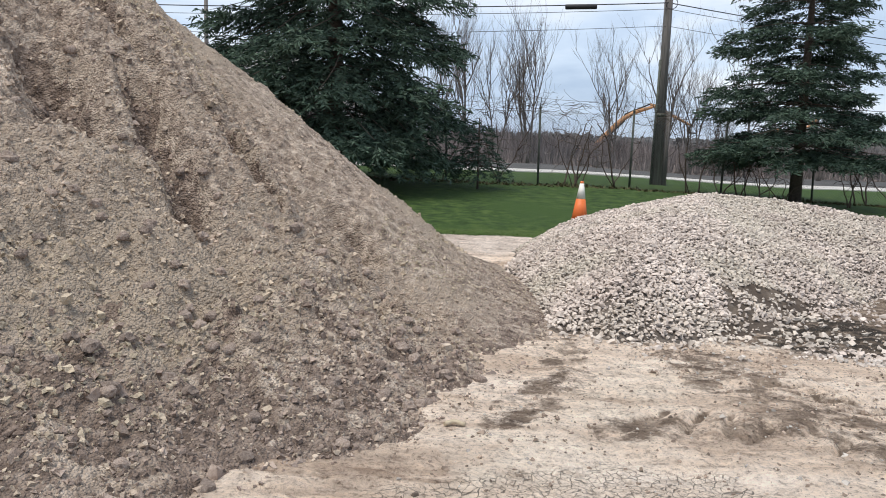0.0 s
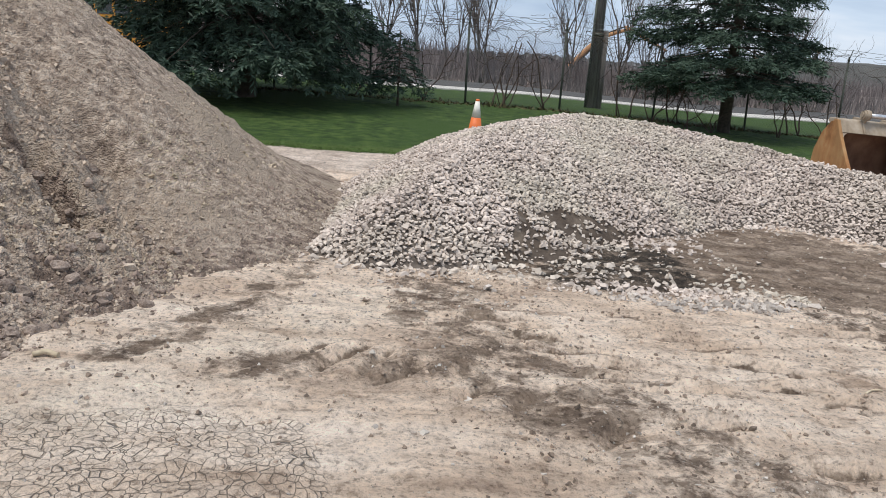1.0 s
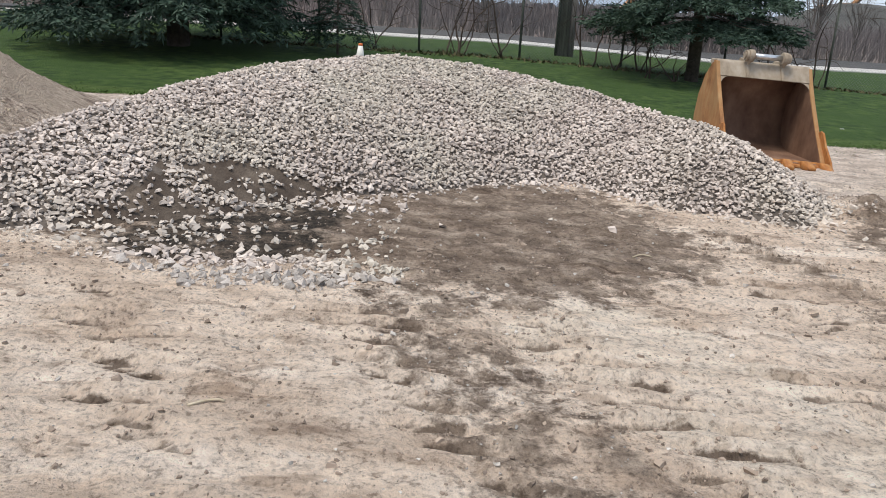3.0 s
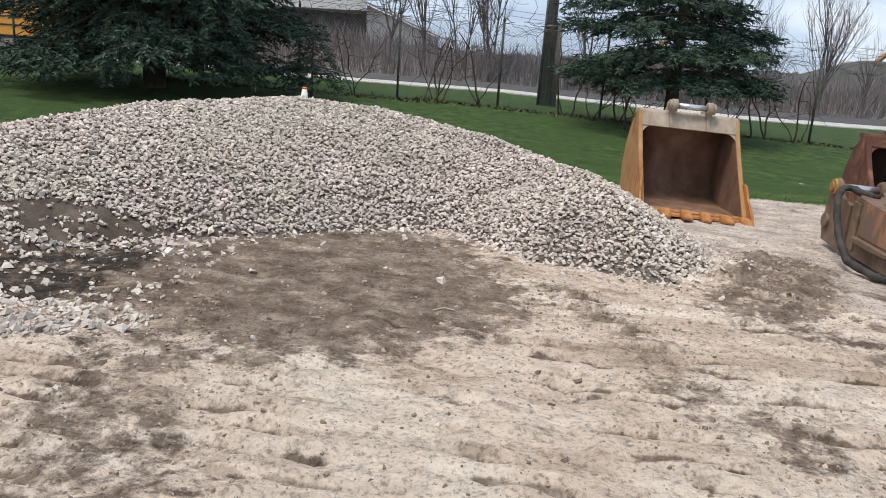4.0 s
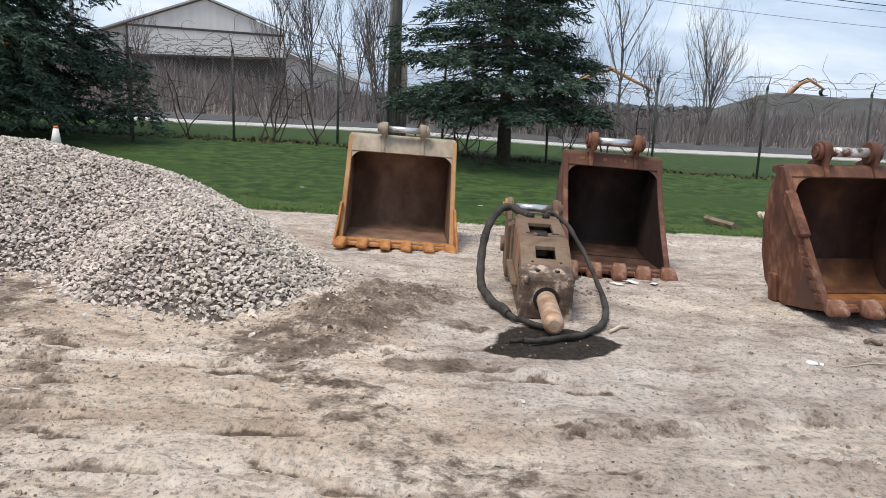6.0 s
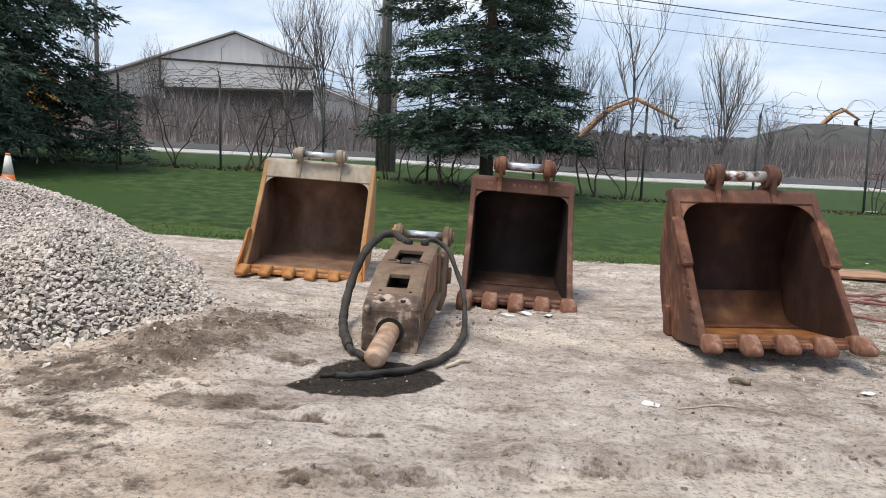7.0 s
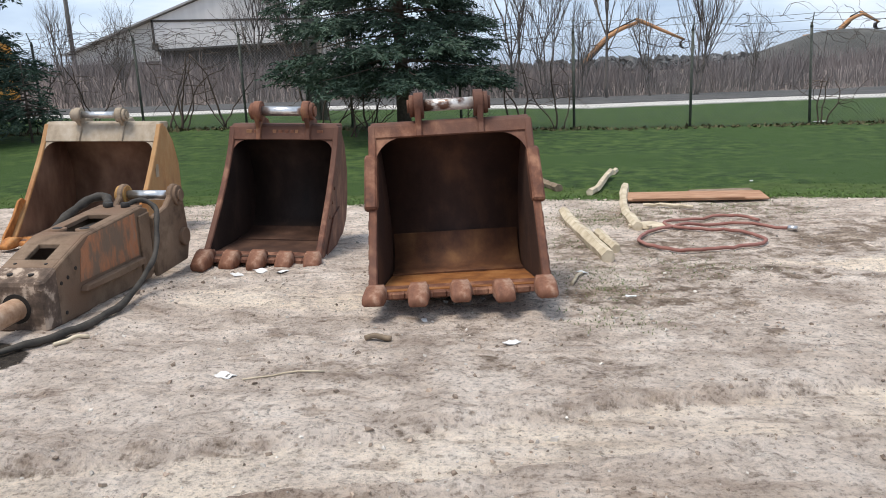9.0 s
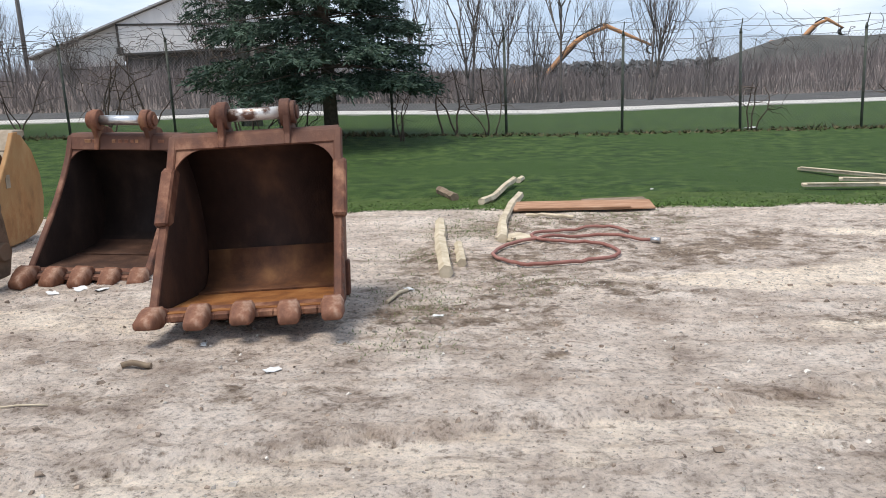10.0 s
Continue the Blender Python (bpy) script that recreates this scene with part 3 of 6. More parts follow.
def joined(bm, b):
    if bm is None:
        return b
    me = bpy.data.meshes.new("tmp")
    b.to_mesh(me)
    b.free()
    bm.from_mesh(me)
    bpy.data.meshes.remove(me)
    return bm


def prism(outline, x0, x1, bevel=0.006, bm=None):
    """A plate with an outline in (y, z), from x0 to x1."""
    b = bmesh.new()
    a = [b.verts.new((x0, y, z)) for y, z in outline]
    c = [b.verts.new((x1, y, z)) for y, z in outline]
    b.faces.new(a)
    b.faces.new(c[::-1])
    n = len(outline)
    for i in range(n):
        b.faces.new((a[i], c[i], c[(i + 1) % n], a[(i + 1) % n]))
    bmesh.ops.recalc_face_normals(b, faces=b.faces)
    bevelled(b, bevel)
    return joined(bm, b)


def rod(p, q, r0, r1=None, sides=14, bm=None, bevel=0.0):
    p, q = Vector(p), Vector(q)
    b = bmesh.new()
    bmesh.ops.create_cone(b, cap_ends=True, segments=sides, radius1=r0, radius2=r0 if r1 is None else r1, depth=(q - p).length)
    m = Matrix.Translation((p + q) / 2) @ (q - p).to_track_quat("Z", "Y").to_matrix().to_4x4()
    bmesh.ops.transform(b, matrix=m, verts=b.verts)
    if bevel:
        bmesh.ops.bevel(b, geom=[e for e in b.edges if len(e.link_faces) == 2 and e.calc_face_angle(0) > 1.0], offset=bevel, segments=2, affect="EDGES", profile=0.6)
    for f in b.faces:
        f.smooth = len(f.verts) == 4
    return joined(bm, b)


def curve_points(points, n):
    """A smooth run of n points through the given ones."""
    P = [Vector(p) for p in points]
    P = [2 * P[0] - P[1]] + P + [2 * P[-1] - P[-2]]
    out, m = [], len(P) - 3
    for k in range(n):
        u = k / (n - 1) * m
        i = min(int(u), m - 1)
        t = u - i
        a, b, c, d = P[i:i + 4]
        out.append(0.5 * (2 * b + (c - a) * t + (2 * a - 5 * b + 4 * c - d) * t * t + (3 * b - a - 3 * c + d) * t ** 3))
    return out


def tube(points, radius, sides=8, bm=None):
    """A round tube; radius is one number or one for each point."""
    b = bmesh.new() if bm is None else bm
    rings, n = [], len(points)
    side = None
    for i, p in enumerate(points):
        d = (points[min(i + 1, n - 1)] - points[max(i - 1, 0)]).normalized()
        u = d.orthogonal().normalized() if side is None else (side - d * side.dot(d)).normalized()
        side = u
        w = d.cross(u)
        r = radius if isinstance(radius, (int, float)) else radius[i]
        rings.append([b.verts.new(p + (u * math.cos(a) + w * math.sin(a)) * r) for a in (2 * math.pi * k / sides for k in range(sides))])
    for a, c in zip(rings, rings[1:]):
        for k in range(sides):
            f = b.faces.new((a[k], a[(k + 1) % sides], c[(k + 1) % sides], c[k]))
            f.smooth = True
    b.faces.new(rings[0][::-1])
    b.faces.new(rings[-1])
    return b


def lumps(name, pos, size, m, flat=0.75, seed=0, parent=None, rough=0.34, long=(0.85, 1.35)):
    """Many small broken stones or clods in one mesh: eight-cornered shards, each skewed, squashed and turned its own way."""
    rng = np.random.default_rng(seed)
    base = np.array([(-1, -1, -1), (1, -1, -1), (1, 1, -1), (-1, 1, -1), (-1, -1, 1), (1, -1, 1), (1, 1, 1), (-1, 1, 1)], dtype=float)
    quad = np.array([(0, 3, 2, 1), (4, 5, 6, 7), (0, 1, 5, 4), (1, 2, 6, 5), (2, 3, 7, 6), (3, 0, 4, 7)])
    n = len(pos)
    v = base[None] * (0.74 + rough * rng.uniform(-1, 1, (n, 8, 3)))
    v = v * (1 - 0.5 * rng.uniform(0, 1, (n, 8, 1)) ** 1.5)
    v[:, 4:, :2] *= rng.uniform(0.55, 1.0, (n, 1, 2))
    v = v * np.stack([rng.uniform(long[0], long[1], n), rng.uniform(0.65, 1.0, n), flat * rng.uniform(0.7, 1.2, n)], 1)[:, None]
    a, t, u = rng.uniform(0, 2 * math.pi, n)[:, None], rng.normal(0, 0.45, n)[:, None], rng.normal(0, 0.35, n)[:, None]
    x, y, z = v[..., 0], v[..., 1], v[..., 2]
    y, z = y * np.cos(t) - z * np.sin(t), y * np.sin(t) + z * np.cos(t)
    x, z = x * np.cos(u) - z * np.sin(u), x * np.sin(u) + z * np.cos(u)
    x, y = x * np.cos(a) - y * np.sin(a), x * np.sin(a) + y * np.cos(a)
    v = np.stack([x, y, z], -1) * np.asarray(size)[:, None, None] * 0.55 + np.asarray(pos)[:, None]
    f = (quad[None] + 8 * np.arange(n)[:, None, None]).reshape(-1, 4)
    return raw(name, v.reshape(-1, 3).tolist(), f.tolist(), m, parent)


def on_ground(x, y, up=0.0):
    return float(terrain(np.array([x]), np.array([y]))[0]) + up


# ---- excavator buckets ----
def rusty(name, deep, mid, light, scale=4.0, rough=0.7, second=None):
    return blotched(name, [(0.3, deep), (0.5, mid), (0.72, light)], scale, rough, 0.15, bump=0.25, bump_scale=70, second=second, second_scale=1.6, stretch=(1, 1, 0.55), specular=0.35)


M_B1_PAINT = rusty("worn_yellow_paint", (0.19, 0.082, 0.034), (0.37, 0.18, 0.07), (0.46, 0.29, 0.14), 5.5, second=(0.35, 0.205, 0.09))
M_B1_BEAM = rusty("scuffed_grey_steel", (0.22, 0.17, 0.12), (0.33, 0.27, 0.20), (0.42, 0.36, 0.29), 7)
M_B1_LIP = rusty("orange_paint", (0.22, 0.085, 0.03), (0.44, 0.185, 0.055), (0.46, 0.28, 0.13), 10)
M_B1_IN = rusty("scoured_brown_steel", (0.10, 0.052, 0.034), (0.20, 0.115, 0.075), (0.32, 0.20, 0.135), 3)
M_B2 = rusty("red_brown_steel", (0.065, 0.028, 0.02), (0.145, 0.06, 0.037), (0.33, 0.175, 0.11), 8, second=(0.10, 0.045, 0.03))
# Inside rust coloured near black: the shade behind the mouth is put in.
M_B2_IN = rusty("shaded_inside_rust", (0.014, 0.008, 0.007), (0.03, 0.018, 0.014), (0.07, 0.042, 0.032), 3)
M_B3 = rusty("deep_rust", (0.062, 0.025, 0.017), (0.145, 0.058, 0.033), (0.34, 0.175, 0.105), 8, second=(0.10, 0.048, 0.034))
# Inside rust again darkened in colour for the shade behind the mouth.
M_B3_IN = rusty("shaded_inner_rust", (0.022, 0.011, 0.008), (0.047, 0.023, 0.016), (0.105, 0.05, 0.028), 3)
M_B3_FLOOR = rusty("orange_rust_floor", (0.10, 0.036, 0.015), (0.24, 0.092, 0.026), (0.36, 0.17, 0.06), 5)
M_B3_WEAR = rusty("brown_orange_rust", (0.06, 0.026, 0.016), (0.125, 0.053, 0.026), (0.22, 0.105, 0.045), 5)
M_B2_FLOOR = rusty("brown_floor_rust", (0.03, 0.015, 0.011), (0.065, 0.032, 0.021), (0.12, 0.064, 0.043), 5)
M_BOSS_RED = rusty("rust_red_boss", (0.10, 0.04, 0.026), (0.20, 0.085, 0.05), (0.34, 0.19, 0.09), 9)
M_TOOTH = rusty("worn_tooth_steel", (0.11, 0.045, 0.028), (0.22, 0.10, 0.06), (0.44, 0.30, 0.22), 10)
M_PIN = blotched("bright_pin_steel", [(0.35, (0.45, 0.44, 0.43)), (0.65, (0.75, 0.75, 0.75))], 9, 0.28, 0.9)
M_PIN_WORN = blotched("scuffed_pin", [(0.42, (0.13, 0.07, 0.05)), (0.52, (0.7, 0.68, 0.65))], 6, 0.45, 0.5)
M_BOSS_YELLOW = rusty("chipped_yellow_boss", (0.17, 0.075, 0.035), (0.32, 0.17, 0.06), (0.52, 0.34, 0.09), 11)

# side outline in (back, up), from the lip round the heel to the top beam
SIDE = [(0.0, 0.0), (0.45, -0.005), (0.90, 0.0), (1.18, 0.04), (1.35, 0.16), (1.42, 0.40), (1.39, 0.70), (1.26, 0.98), (1.08, 1.16), (0.93, 1.20)]

HEAVY_SIDE = [(0.0, 0.0), (0.45, -0.03), (0.90, -0.045), (1.20, 0.0), (1.38, 0.14), (1.46, 0.40), (1.42, 0.70), (1.28, 0.98), (1.08, 1.16), (0.93, 1.20)]


def curved_shell(width, profile, thick):
    """The plate that runs from the lip round the heel to the top."""
    pts = [Vector((0, y, z)) for y, z in profile]
    run = curve_points(pts, 26)
    bm = bmesh.new()
    rows = []
    for i, p in enumerate(run):
        d = (run[min(i + 1, 25)] - run[max(i - 1, 0)]).normalized()
        n = Vector((0, -d.z, d.y))
        inner = p + n * thick
        rows.append([bm.verts.new((x, q.y, q.z)) for q in (p, inner) for x in (-width / 2, width / 2)])
    for a, c in zip(rows, rows[1:]):
        for i, j in ((0, 1), (3, 2), (1, 3), (2, 0)):
            f = bm.faces.new((a[i], a[j], c[j], c[i]))
            f.smooth = True
    bm.faces.new((rows[0][0], rows[0][1], rows[0][3], rows[0][2]))
    bm.faces.new((rows[-1][0], rows[-1][1], rows[-1][3], rows[-1][2]))
    return bm


def tooth_mesh(w, length, h):
    """A cast point on its adapter: a rounded block that tapers to a blunt edge."""
    bm = bmesh.new()
    secs = [(0.34, 0.36, -0.3, 0.42), (0.05, 0.42, -0.4, 0.55), (-0.12, 0.5, -0.5, 0.66), (-0.4, 0.54, -0.56, 0.58), (-0.7, 0.5, -0.55, 0.36), (-0.96, 0.46, -0.5, 0.02), (-1.0, 0.4, -0.42, -0.1)]
    rings = []
    for y, hw, lo, hi in secs:
        m = (lo + hi) / 2
        q = (hi - lo) * 0.24
        prof = [(-hw, m - q), (-hw, m + q), (-hw * 0.76, hi), (hw * 0.76, hi), (hw, m + q), (hw, m - q), (hw * 0.76, lo), (-hw * 0.76, lo)]
        rings.append([bm.verts.new((x * w, y * length, z * h)) for x, z in prof])
    for a, c in zip(rings, rings[1:]):
        for k in range(8):
            bm.faces.new((a[k], a[(k + 1) % 8], c[(k + 1) % 8], c[k]))
    bm.faces.new(rings[0])
    bm.faces.new(rings[-1][::-1])
    bmesh.ops.subdivide_edges(bm, edges=list(bm.edges), cuts=1, smooth=0.55, use_grid_fill=True)
    for f in bm.faces:
        f.smooth = True
    return bm


def bucket(m, width, scale, label, outside, beam_m, lip_m, inside, floor_m, boss_m, pin_m, tooth_m, teeth, tooth_size, ears, beam_h, corner, style, bow=1.1, taper=0.0):
    root = thing("excavator_bucket", m, label, "bucket", "parked buckets")
    S = [(y * scale[0], z * scale[1]) for y, z in (HEAVY_SIDE if style == 3 else SIDE)]
    hw, th = width / 2, 0.035
    top_y, top_z = S[-1]
    # the mouth's edge leans back from lip to top, hollowed a little
    def mouth(z):
        return top_y * (1 - (1 - min(max(z / top_z, 0), 1)) ** bow)
    front = [(mouth(top_z * f), top_z * f) for f in (0.84, 0.68, 0.52, 0.36, 0.2, 0.08)]
    part("shell", curved_shell(width - 0.07, S, 0.03), outside, root)
    # The rusty buckets' liner colours carry the shade of the hollow.
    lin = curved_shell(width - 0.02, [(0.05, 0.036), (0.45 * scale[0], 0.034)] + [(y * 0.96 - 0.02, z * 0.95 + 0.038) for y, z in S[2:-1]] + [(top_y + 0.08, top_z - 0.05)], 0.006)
    part("liner", lin, inside, root, "scoured inner plate, coloured darker than the outside")
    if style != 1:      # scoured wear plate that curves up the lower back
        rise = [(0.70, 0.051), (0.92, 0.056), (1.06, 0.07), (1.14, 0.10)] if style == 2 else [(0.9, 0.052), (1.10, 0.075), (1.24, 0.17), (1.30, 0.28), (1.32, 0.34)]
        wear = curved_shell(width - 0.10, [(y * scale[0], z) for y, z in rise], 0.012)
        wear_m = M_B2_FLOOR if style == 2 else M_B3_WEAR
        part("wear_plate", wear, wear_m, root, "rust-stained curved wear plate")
    part("floor_plate", block((-hw + 0.04, 0.03, 0.038), (hw - 0.04, 1.12 * scale[0], 0.05), 0.003), floor_m, root, "rust-coloured wear plate on the floor")
    for s in (-1, 1):
        x0, x1 = (s * hw - th * 0.5, s * hw + th * 0.5)
        part("side_plate", prism(S + front, x0, x1, 0.004), outside, root)
        # stiffening bar along the front edge of the side
        bar = [(mouth(0.02) - 0.012, 0.02)] + [(y - 0.014, z) for y, z in front[::-1]] + [(top_y - 0.012, top_z), (top_y + 0.09, top_z)] + [(y + 0.078, z) for y, z in front] + [(0.10, 0.03)]
        part("edge_bar", prism(bar, s * hw - 0.028, s * hw + 0.028, 0.008), outside, root)
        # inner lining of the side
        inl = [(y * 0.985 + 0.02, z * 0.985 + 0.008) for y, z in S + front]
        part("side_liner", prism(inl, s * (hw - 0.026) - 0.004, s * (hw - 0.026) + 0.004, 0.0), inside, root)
        # corner web that rounds the mouth under the beam
        bm = bmesh.new()
        r = corner
        arc = [(s * (hw - 0.02), top_z - beam_h)] + [(s * (hw - 0.02 - r + r * math.cos(a)), top_z - beam_h - r + r * math.sin(a)) for a in np.linspace(0, math.pi / 2, 8)]
        arc.append((s * (hw - 0.02 - r * 1.25), top_z - beam_h))
        fr = [bm.verts.new((x, mouth(z) + 0.004, z)) for x, z in arc]
        bk = [bm.verts.new((x, mouth(z) + 0.034, z)) for x, z in arc]
        bm.faces.new(fr)
        bm.faces.new(bk[::-1])
        for i in range(len(arc)):
            j = (i + 1) % len(arc)
            bm.faces.new((fr[i], bk[i], bk[j], fr[j]))
        part("corner_web", bm, beam_m, root)
    # top beam: a folded box section across the mouth
    zt, zb = top_z + 0.012, top_z - beam_h
    beam = [(mouth(zb) - 0.01, zb), (mouth(zt) - 0.014, zt - 0.015), (mouth(zt) + 0.03, zt + 0.01), (mouth(zt) + 0.24, zt + 0.005), (mouth(zt) + 0.26, zt - 0.05), (mouth(zb) + 0.12, zb)]
    part("top_beam", prism(beam, -hw - 0.012, hw + 0.012, 0.01), beam_m, root)
    part("cutting_edge", prism([(-0.03, -0.002), (-0.02, 0.034), (0.17, 0.062), (0.2, 0.012)], -hw - 0.01, hw + 0.01, 0.006), lip_m, root, "worn cutting edge")
    # ears with round bosses and the pin between them
    gap, rise, boss, back = ears
    zc, yc = top_z + rise, top_y + back
    for s in (-1, 1):
        x = s * gap / 2
        ear = [(mouth(top_z - beam_h) - 0.03, top_z - beam_h * 0.97), (top_y - 0.05, top_z - 0.02), (yc - boss * 0.95, zc - 0.03)]
        ear += [(yc - boss * math.cos(a), zc + boss * math.sin(a)) for a in np.linspace(0.2, math.pi - 0.2, 9)]
        ear += [(yc + boss, zc - 0.05), (top_y + 0.22, top_z + 0.06), (top_y + 0.34, top_z - 0.06), (top_y + 0.03, top_z - beam_h * 0.95)]
        e = part("ear", prism(ear, x - 0.022, x + 0.022, 0.006), boss_m if s < 0 else beam_m if style == 1 else outside, root)
        b = rod((x - s * 0.045, yc, zc), (x + s * 0.028, yc, zc), boss, sides=22, bevel=0.01)
        b = rod((x + s * 0.026, yc, zc), (x + s * 0.062, yc, zc), boss * 0.84, sides=20, bm=b, bevel=0.008)
        b = rod((x + s * 0.06, yc, zc), (x + s * 0.08, yc, zc), boss * 0.5, sides=14, bm=b)
        part("boss", b, boss_m, e)
    part("pin", rod((-gap / 2, yc, zc), (gap / 2, yc, zc), boss * 0.46, sides=18), pin_m, root, "bright steel pin")
    # teeth along the lip
    tw, tl, tt = tooth_size
    rng = random.Random(int(width * 100))
    for i in range(teeth):
        x = -hw + 0.03 + (width - 0.06) * i / (teeth - 1)
        t = part("tooth", tooth_mesh(tw, tl * rng.uniform(0.85, 1.08), tt), tooth_m, root)
        t.location = (x, 0.02, 0.03 + rng.uniform(-0.006, 0.008))
        t.rotation_euler = (radians(rng.uniform(-5, 6)), 0, radians(rng.uniform(-4, 4) + (i - (teeth - 1) / 2) * 3))
    if teeth < 6:
        for i in range(teeth - 1):
            x = -hw + 0.03 + (width - 0.06) * (i + 0.5) / (teeth - 1)
            w = (width - 0.06) / (teeth - 1) - tw * 1.15
            part("lip_shroud", block((x - w / 2 * 0.8, -0.035, -0.004), (x + w / 2 * 0.8, 0.1, 0.042), 0.01), lip_m, root)
    if style == 1:      # low side cutters, flared out like ears
        for s in (-1, 1):
            w = [(-0.09, 0.0), (-0.04, 0.10), (0.14, 0.28), (0.25, 0.43), (0.31, 0.45), (0.42, 0.40), (0.42, 0.20), (0.24, 0.02)]
            bm = prism(w, s * (hw + 0.018) - 0.014, s * (hw + 0.018) + 0.014, 0.006)
            for v in bm.verts:
                v.co.x += s * 0.10 * max(0.0, 0.36 - v.co.y) * (1 - v.co.z * 0.9)
            part("side_cutter", bm, lip_m, root, "flared orange side cutter")
        part("plate_badge", block((hw + 0.018, 0.72, 0.62), (hw + 0.026, 0.80, 0.76), 0.002), beam_m, root, "faded pale maker's plate")
    if style == 3:      # bolt-on wear lugs up both edges
        for s in (-1, 1):
            for z0, z1 in ((0.56, 0.97),):
                l = [(mouth(z0) - 0.035, z0 + 0.03), (mouth(z1) - 0.04, z1 - 0.02), (mouth(z1) + 0.02, z1), (mouth(z1) + 0.10, z1 - 0.04), (mouth(z0) + 0.12, z0 + 0.02), (mouth(z0) + 0.02, z0)]
                part("wear_lug", prism(l, s * (hw + 0.012) - 0.045, s * (hw + 0.012) + 0.045, 0.014), outside, root)
            for k in range(5):
                z0, z1 = 0.05 + k * 0.095, 0.13 + k * 0.095
                l = [(mouth(z0) - 0.004, z0), (mouth(z1) - 0.004, z1), (mouth(z1) + 0.13, z1), (mouth(z0) + 0.15, z0)]
                part("edge_scallop", prism(l, s * (hw + 0.014) - 0.02, s * (hw + 0.014) + 0.02, 0.012), outside, root)
            part("heel_shroud", block((s * (hw + 0.02) - 0.03, 0.86, -0.04), (s * (hw + 0.02) + 0.03, 1.02, 0.22), 0.014), outside, root)
    if style == 2:
        # Plain bars added in place of the lettering on the beam.
        for k, (w, x) in enumerate(((0.035, -0.09), (0.04, -0.03), (0.035, 0.03), (0.03, 0.085), (0.03, 0.13), (0.06, -0.34), (0.05, -0.27), (0.06, 0.36))):
            z = top_z - beam_h * 0.42
            part("weld_mark", block((x - w / 2, mouth(z) - 0.02, z - 0.022), (x + w / 2, mouth(z) - 0.008, z + 0.022), 0.002), boss_m, root, "worn plain bars in place of unreadable lettering" if k == 0 else "")
        for z in (0.33, 0.45, 0.57):
            part("bolt", rod((hw + 0.01, mouth(z) + 0.14, z), (hw + 0.03, mouth(z) + 0.14, z), 0.016, sides=8), outside, root)
        part("wear_strip", prism([(0.30, 0.0), (0.62, 0.30), (0.95, 0.36), (1.0, 0.12), (0.8, 0.0)], hw + 0.017, hw + 0.034, 0.004), outside, root)
    if taper:           # the body narrows behind the mouth
        for ob in root.children:
            if not ob.name.startswith(("tooth", "ear", "pin", "cutting_edge", "lip_shroud")):
                for v in ob.data.vertices:
                    v.co.x *= 1 - taper * max(0.0, v.co.y - mouth(v.co.z) - 0.06)
    return root


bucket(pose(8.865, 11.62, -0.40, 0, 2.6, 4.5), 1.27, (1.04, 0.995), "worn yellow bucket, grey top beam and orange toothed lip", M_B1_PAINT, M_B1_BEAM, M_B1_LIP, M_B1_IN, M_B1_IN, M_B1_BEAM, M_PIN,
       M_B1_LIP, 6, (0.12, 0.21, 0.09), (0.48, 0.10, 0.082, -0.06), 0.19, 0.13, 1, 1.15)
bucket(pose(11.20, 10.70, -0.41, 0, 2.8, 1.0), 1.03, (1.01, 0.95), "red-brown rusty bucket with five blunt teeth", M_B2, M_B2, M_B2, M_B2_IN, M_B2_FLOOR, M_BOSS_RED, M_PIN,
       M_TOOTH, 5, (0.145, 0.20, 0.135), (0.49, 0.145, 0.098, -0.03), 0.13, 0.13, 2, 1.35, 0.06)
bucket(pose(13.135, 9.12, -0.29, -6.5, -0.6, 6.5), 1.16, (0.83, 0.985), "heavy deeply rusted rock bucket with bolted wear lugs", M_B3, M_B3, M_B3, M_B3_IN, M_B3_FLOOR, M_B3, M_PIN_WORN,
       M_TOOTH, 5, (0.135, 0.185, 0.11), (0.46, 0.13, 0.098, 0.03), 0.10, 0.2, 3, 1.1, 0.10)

# ---- hydraulic breaker ----
M_BREAKER = blotched("dusty_brown_steel", [(0.3, (0.095, 0.06, 0.039)), (0.5, (0.19, 0.13, 0.087)), (0.7, (0.30, 0.218, 0.155))], 5, 0.8, 0.1, bump=0.3, bump_scale=60, second=(0.17, 0.105, 0.068), second_scale=2.5)
M_BREAKER_RUST = blotched("flaked_orange_paint", [(0.47, (0.19, 0.13, 0.09)), (0.56, (0.40, 0.17, 0.085)), (0.66, (0.30, 0.20, 0.14))], 4.5, 0.8, 0.1, bump=0.3, bump_scale=60, stretch=(1, 1, 0.4))
M_BREAKER_NOSE = blotched("pale_scuffed_nose", [(0.40, (0.08, 0.056, 0.042)), (0.53, (0.15, 0.105, 0.078)), (0.62, (0.46, 0.36, 0.28))], 9, 0.85, 0.05, bump=0.3)
M_DARK = blotched("greasy_black_steel", [(0.3, (0.012, 0.01, 0.009)), (0.7, (0.035, 0.03, 0.026))], 6, 0.6, 0.2)
M_CHISEL = blotched("rusty_chisel", [(0.3, (0.26, 0.14, 0.08)), (0.5, (0.45, 0.29, 0.19)), (0.7, (0.6, 0.45, 0.34))], 10, 0.6, 0.3)
M_HOSE = blotched("dusty_black_rubber", [(0.3, (0.018, 0.016, 0.014)), (0.7, (0.075, 0.066, 0.056))], 7, 0.75, bump=0.3)

brk = thing("hydraulic_breaker", pose(10.268, 8.71, -0.375, 0, 1.5, -0.4), "dusty brown breaker hammer lying on its back beside buckets", "breaker")
BW = 0.18


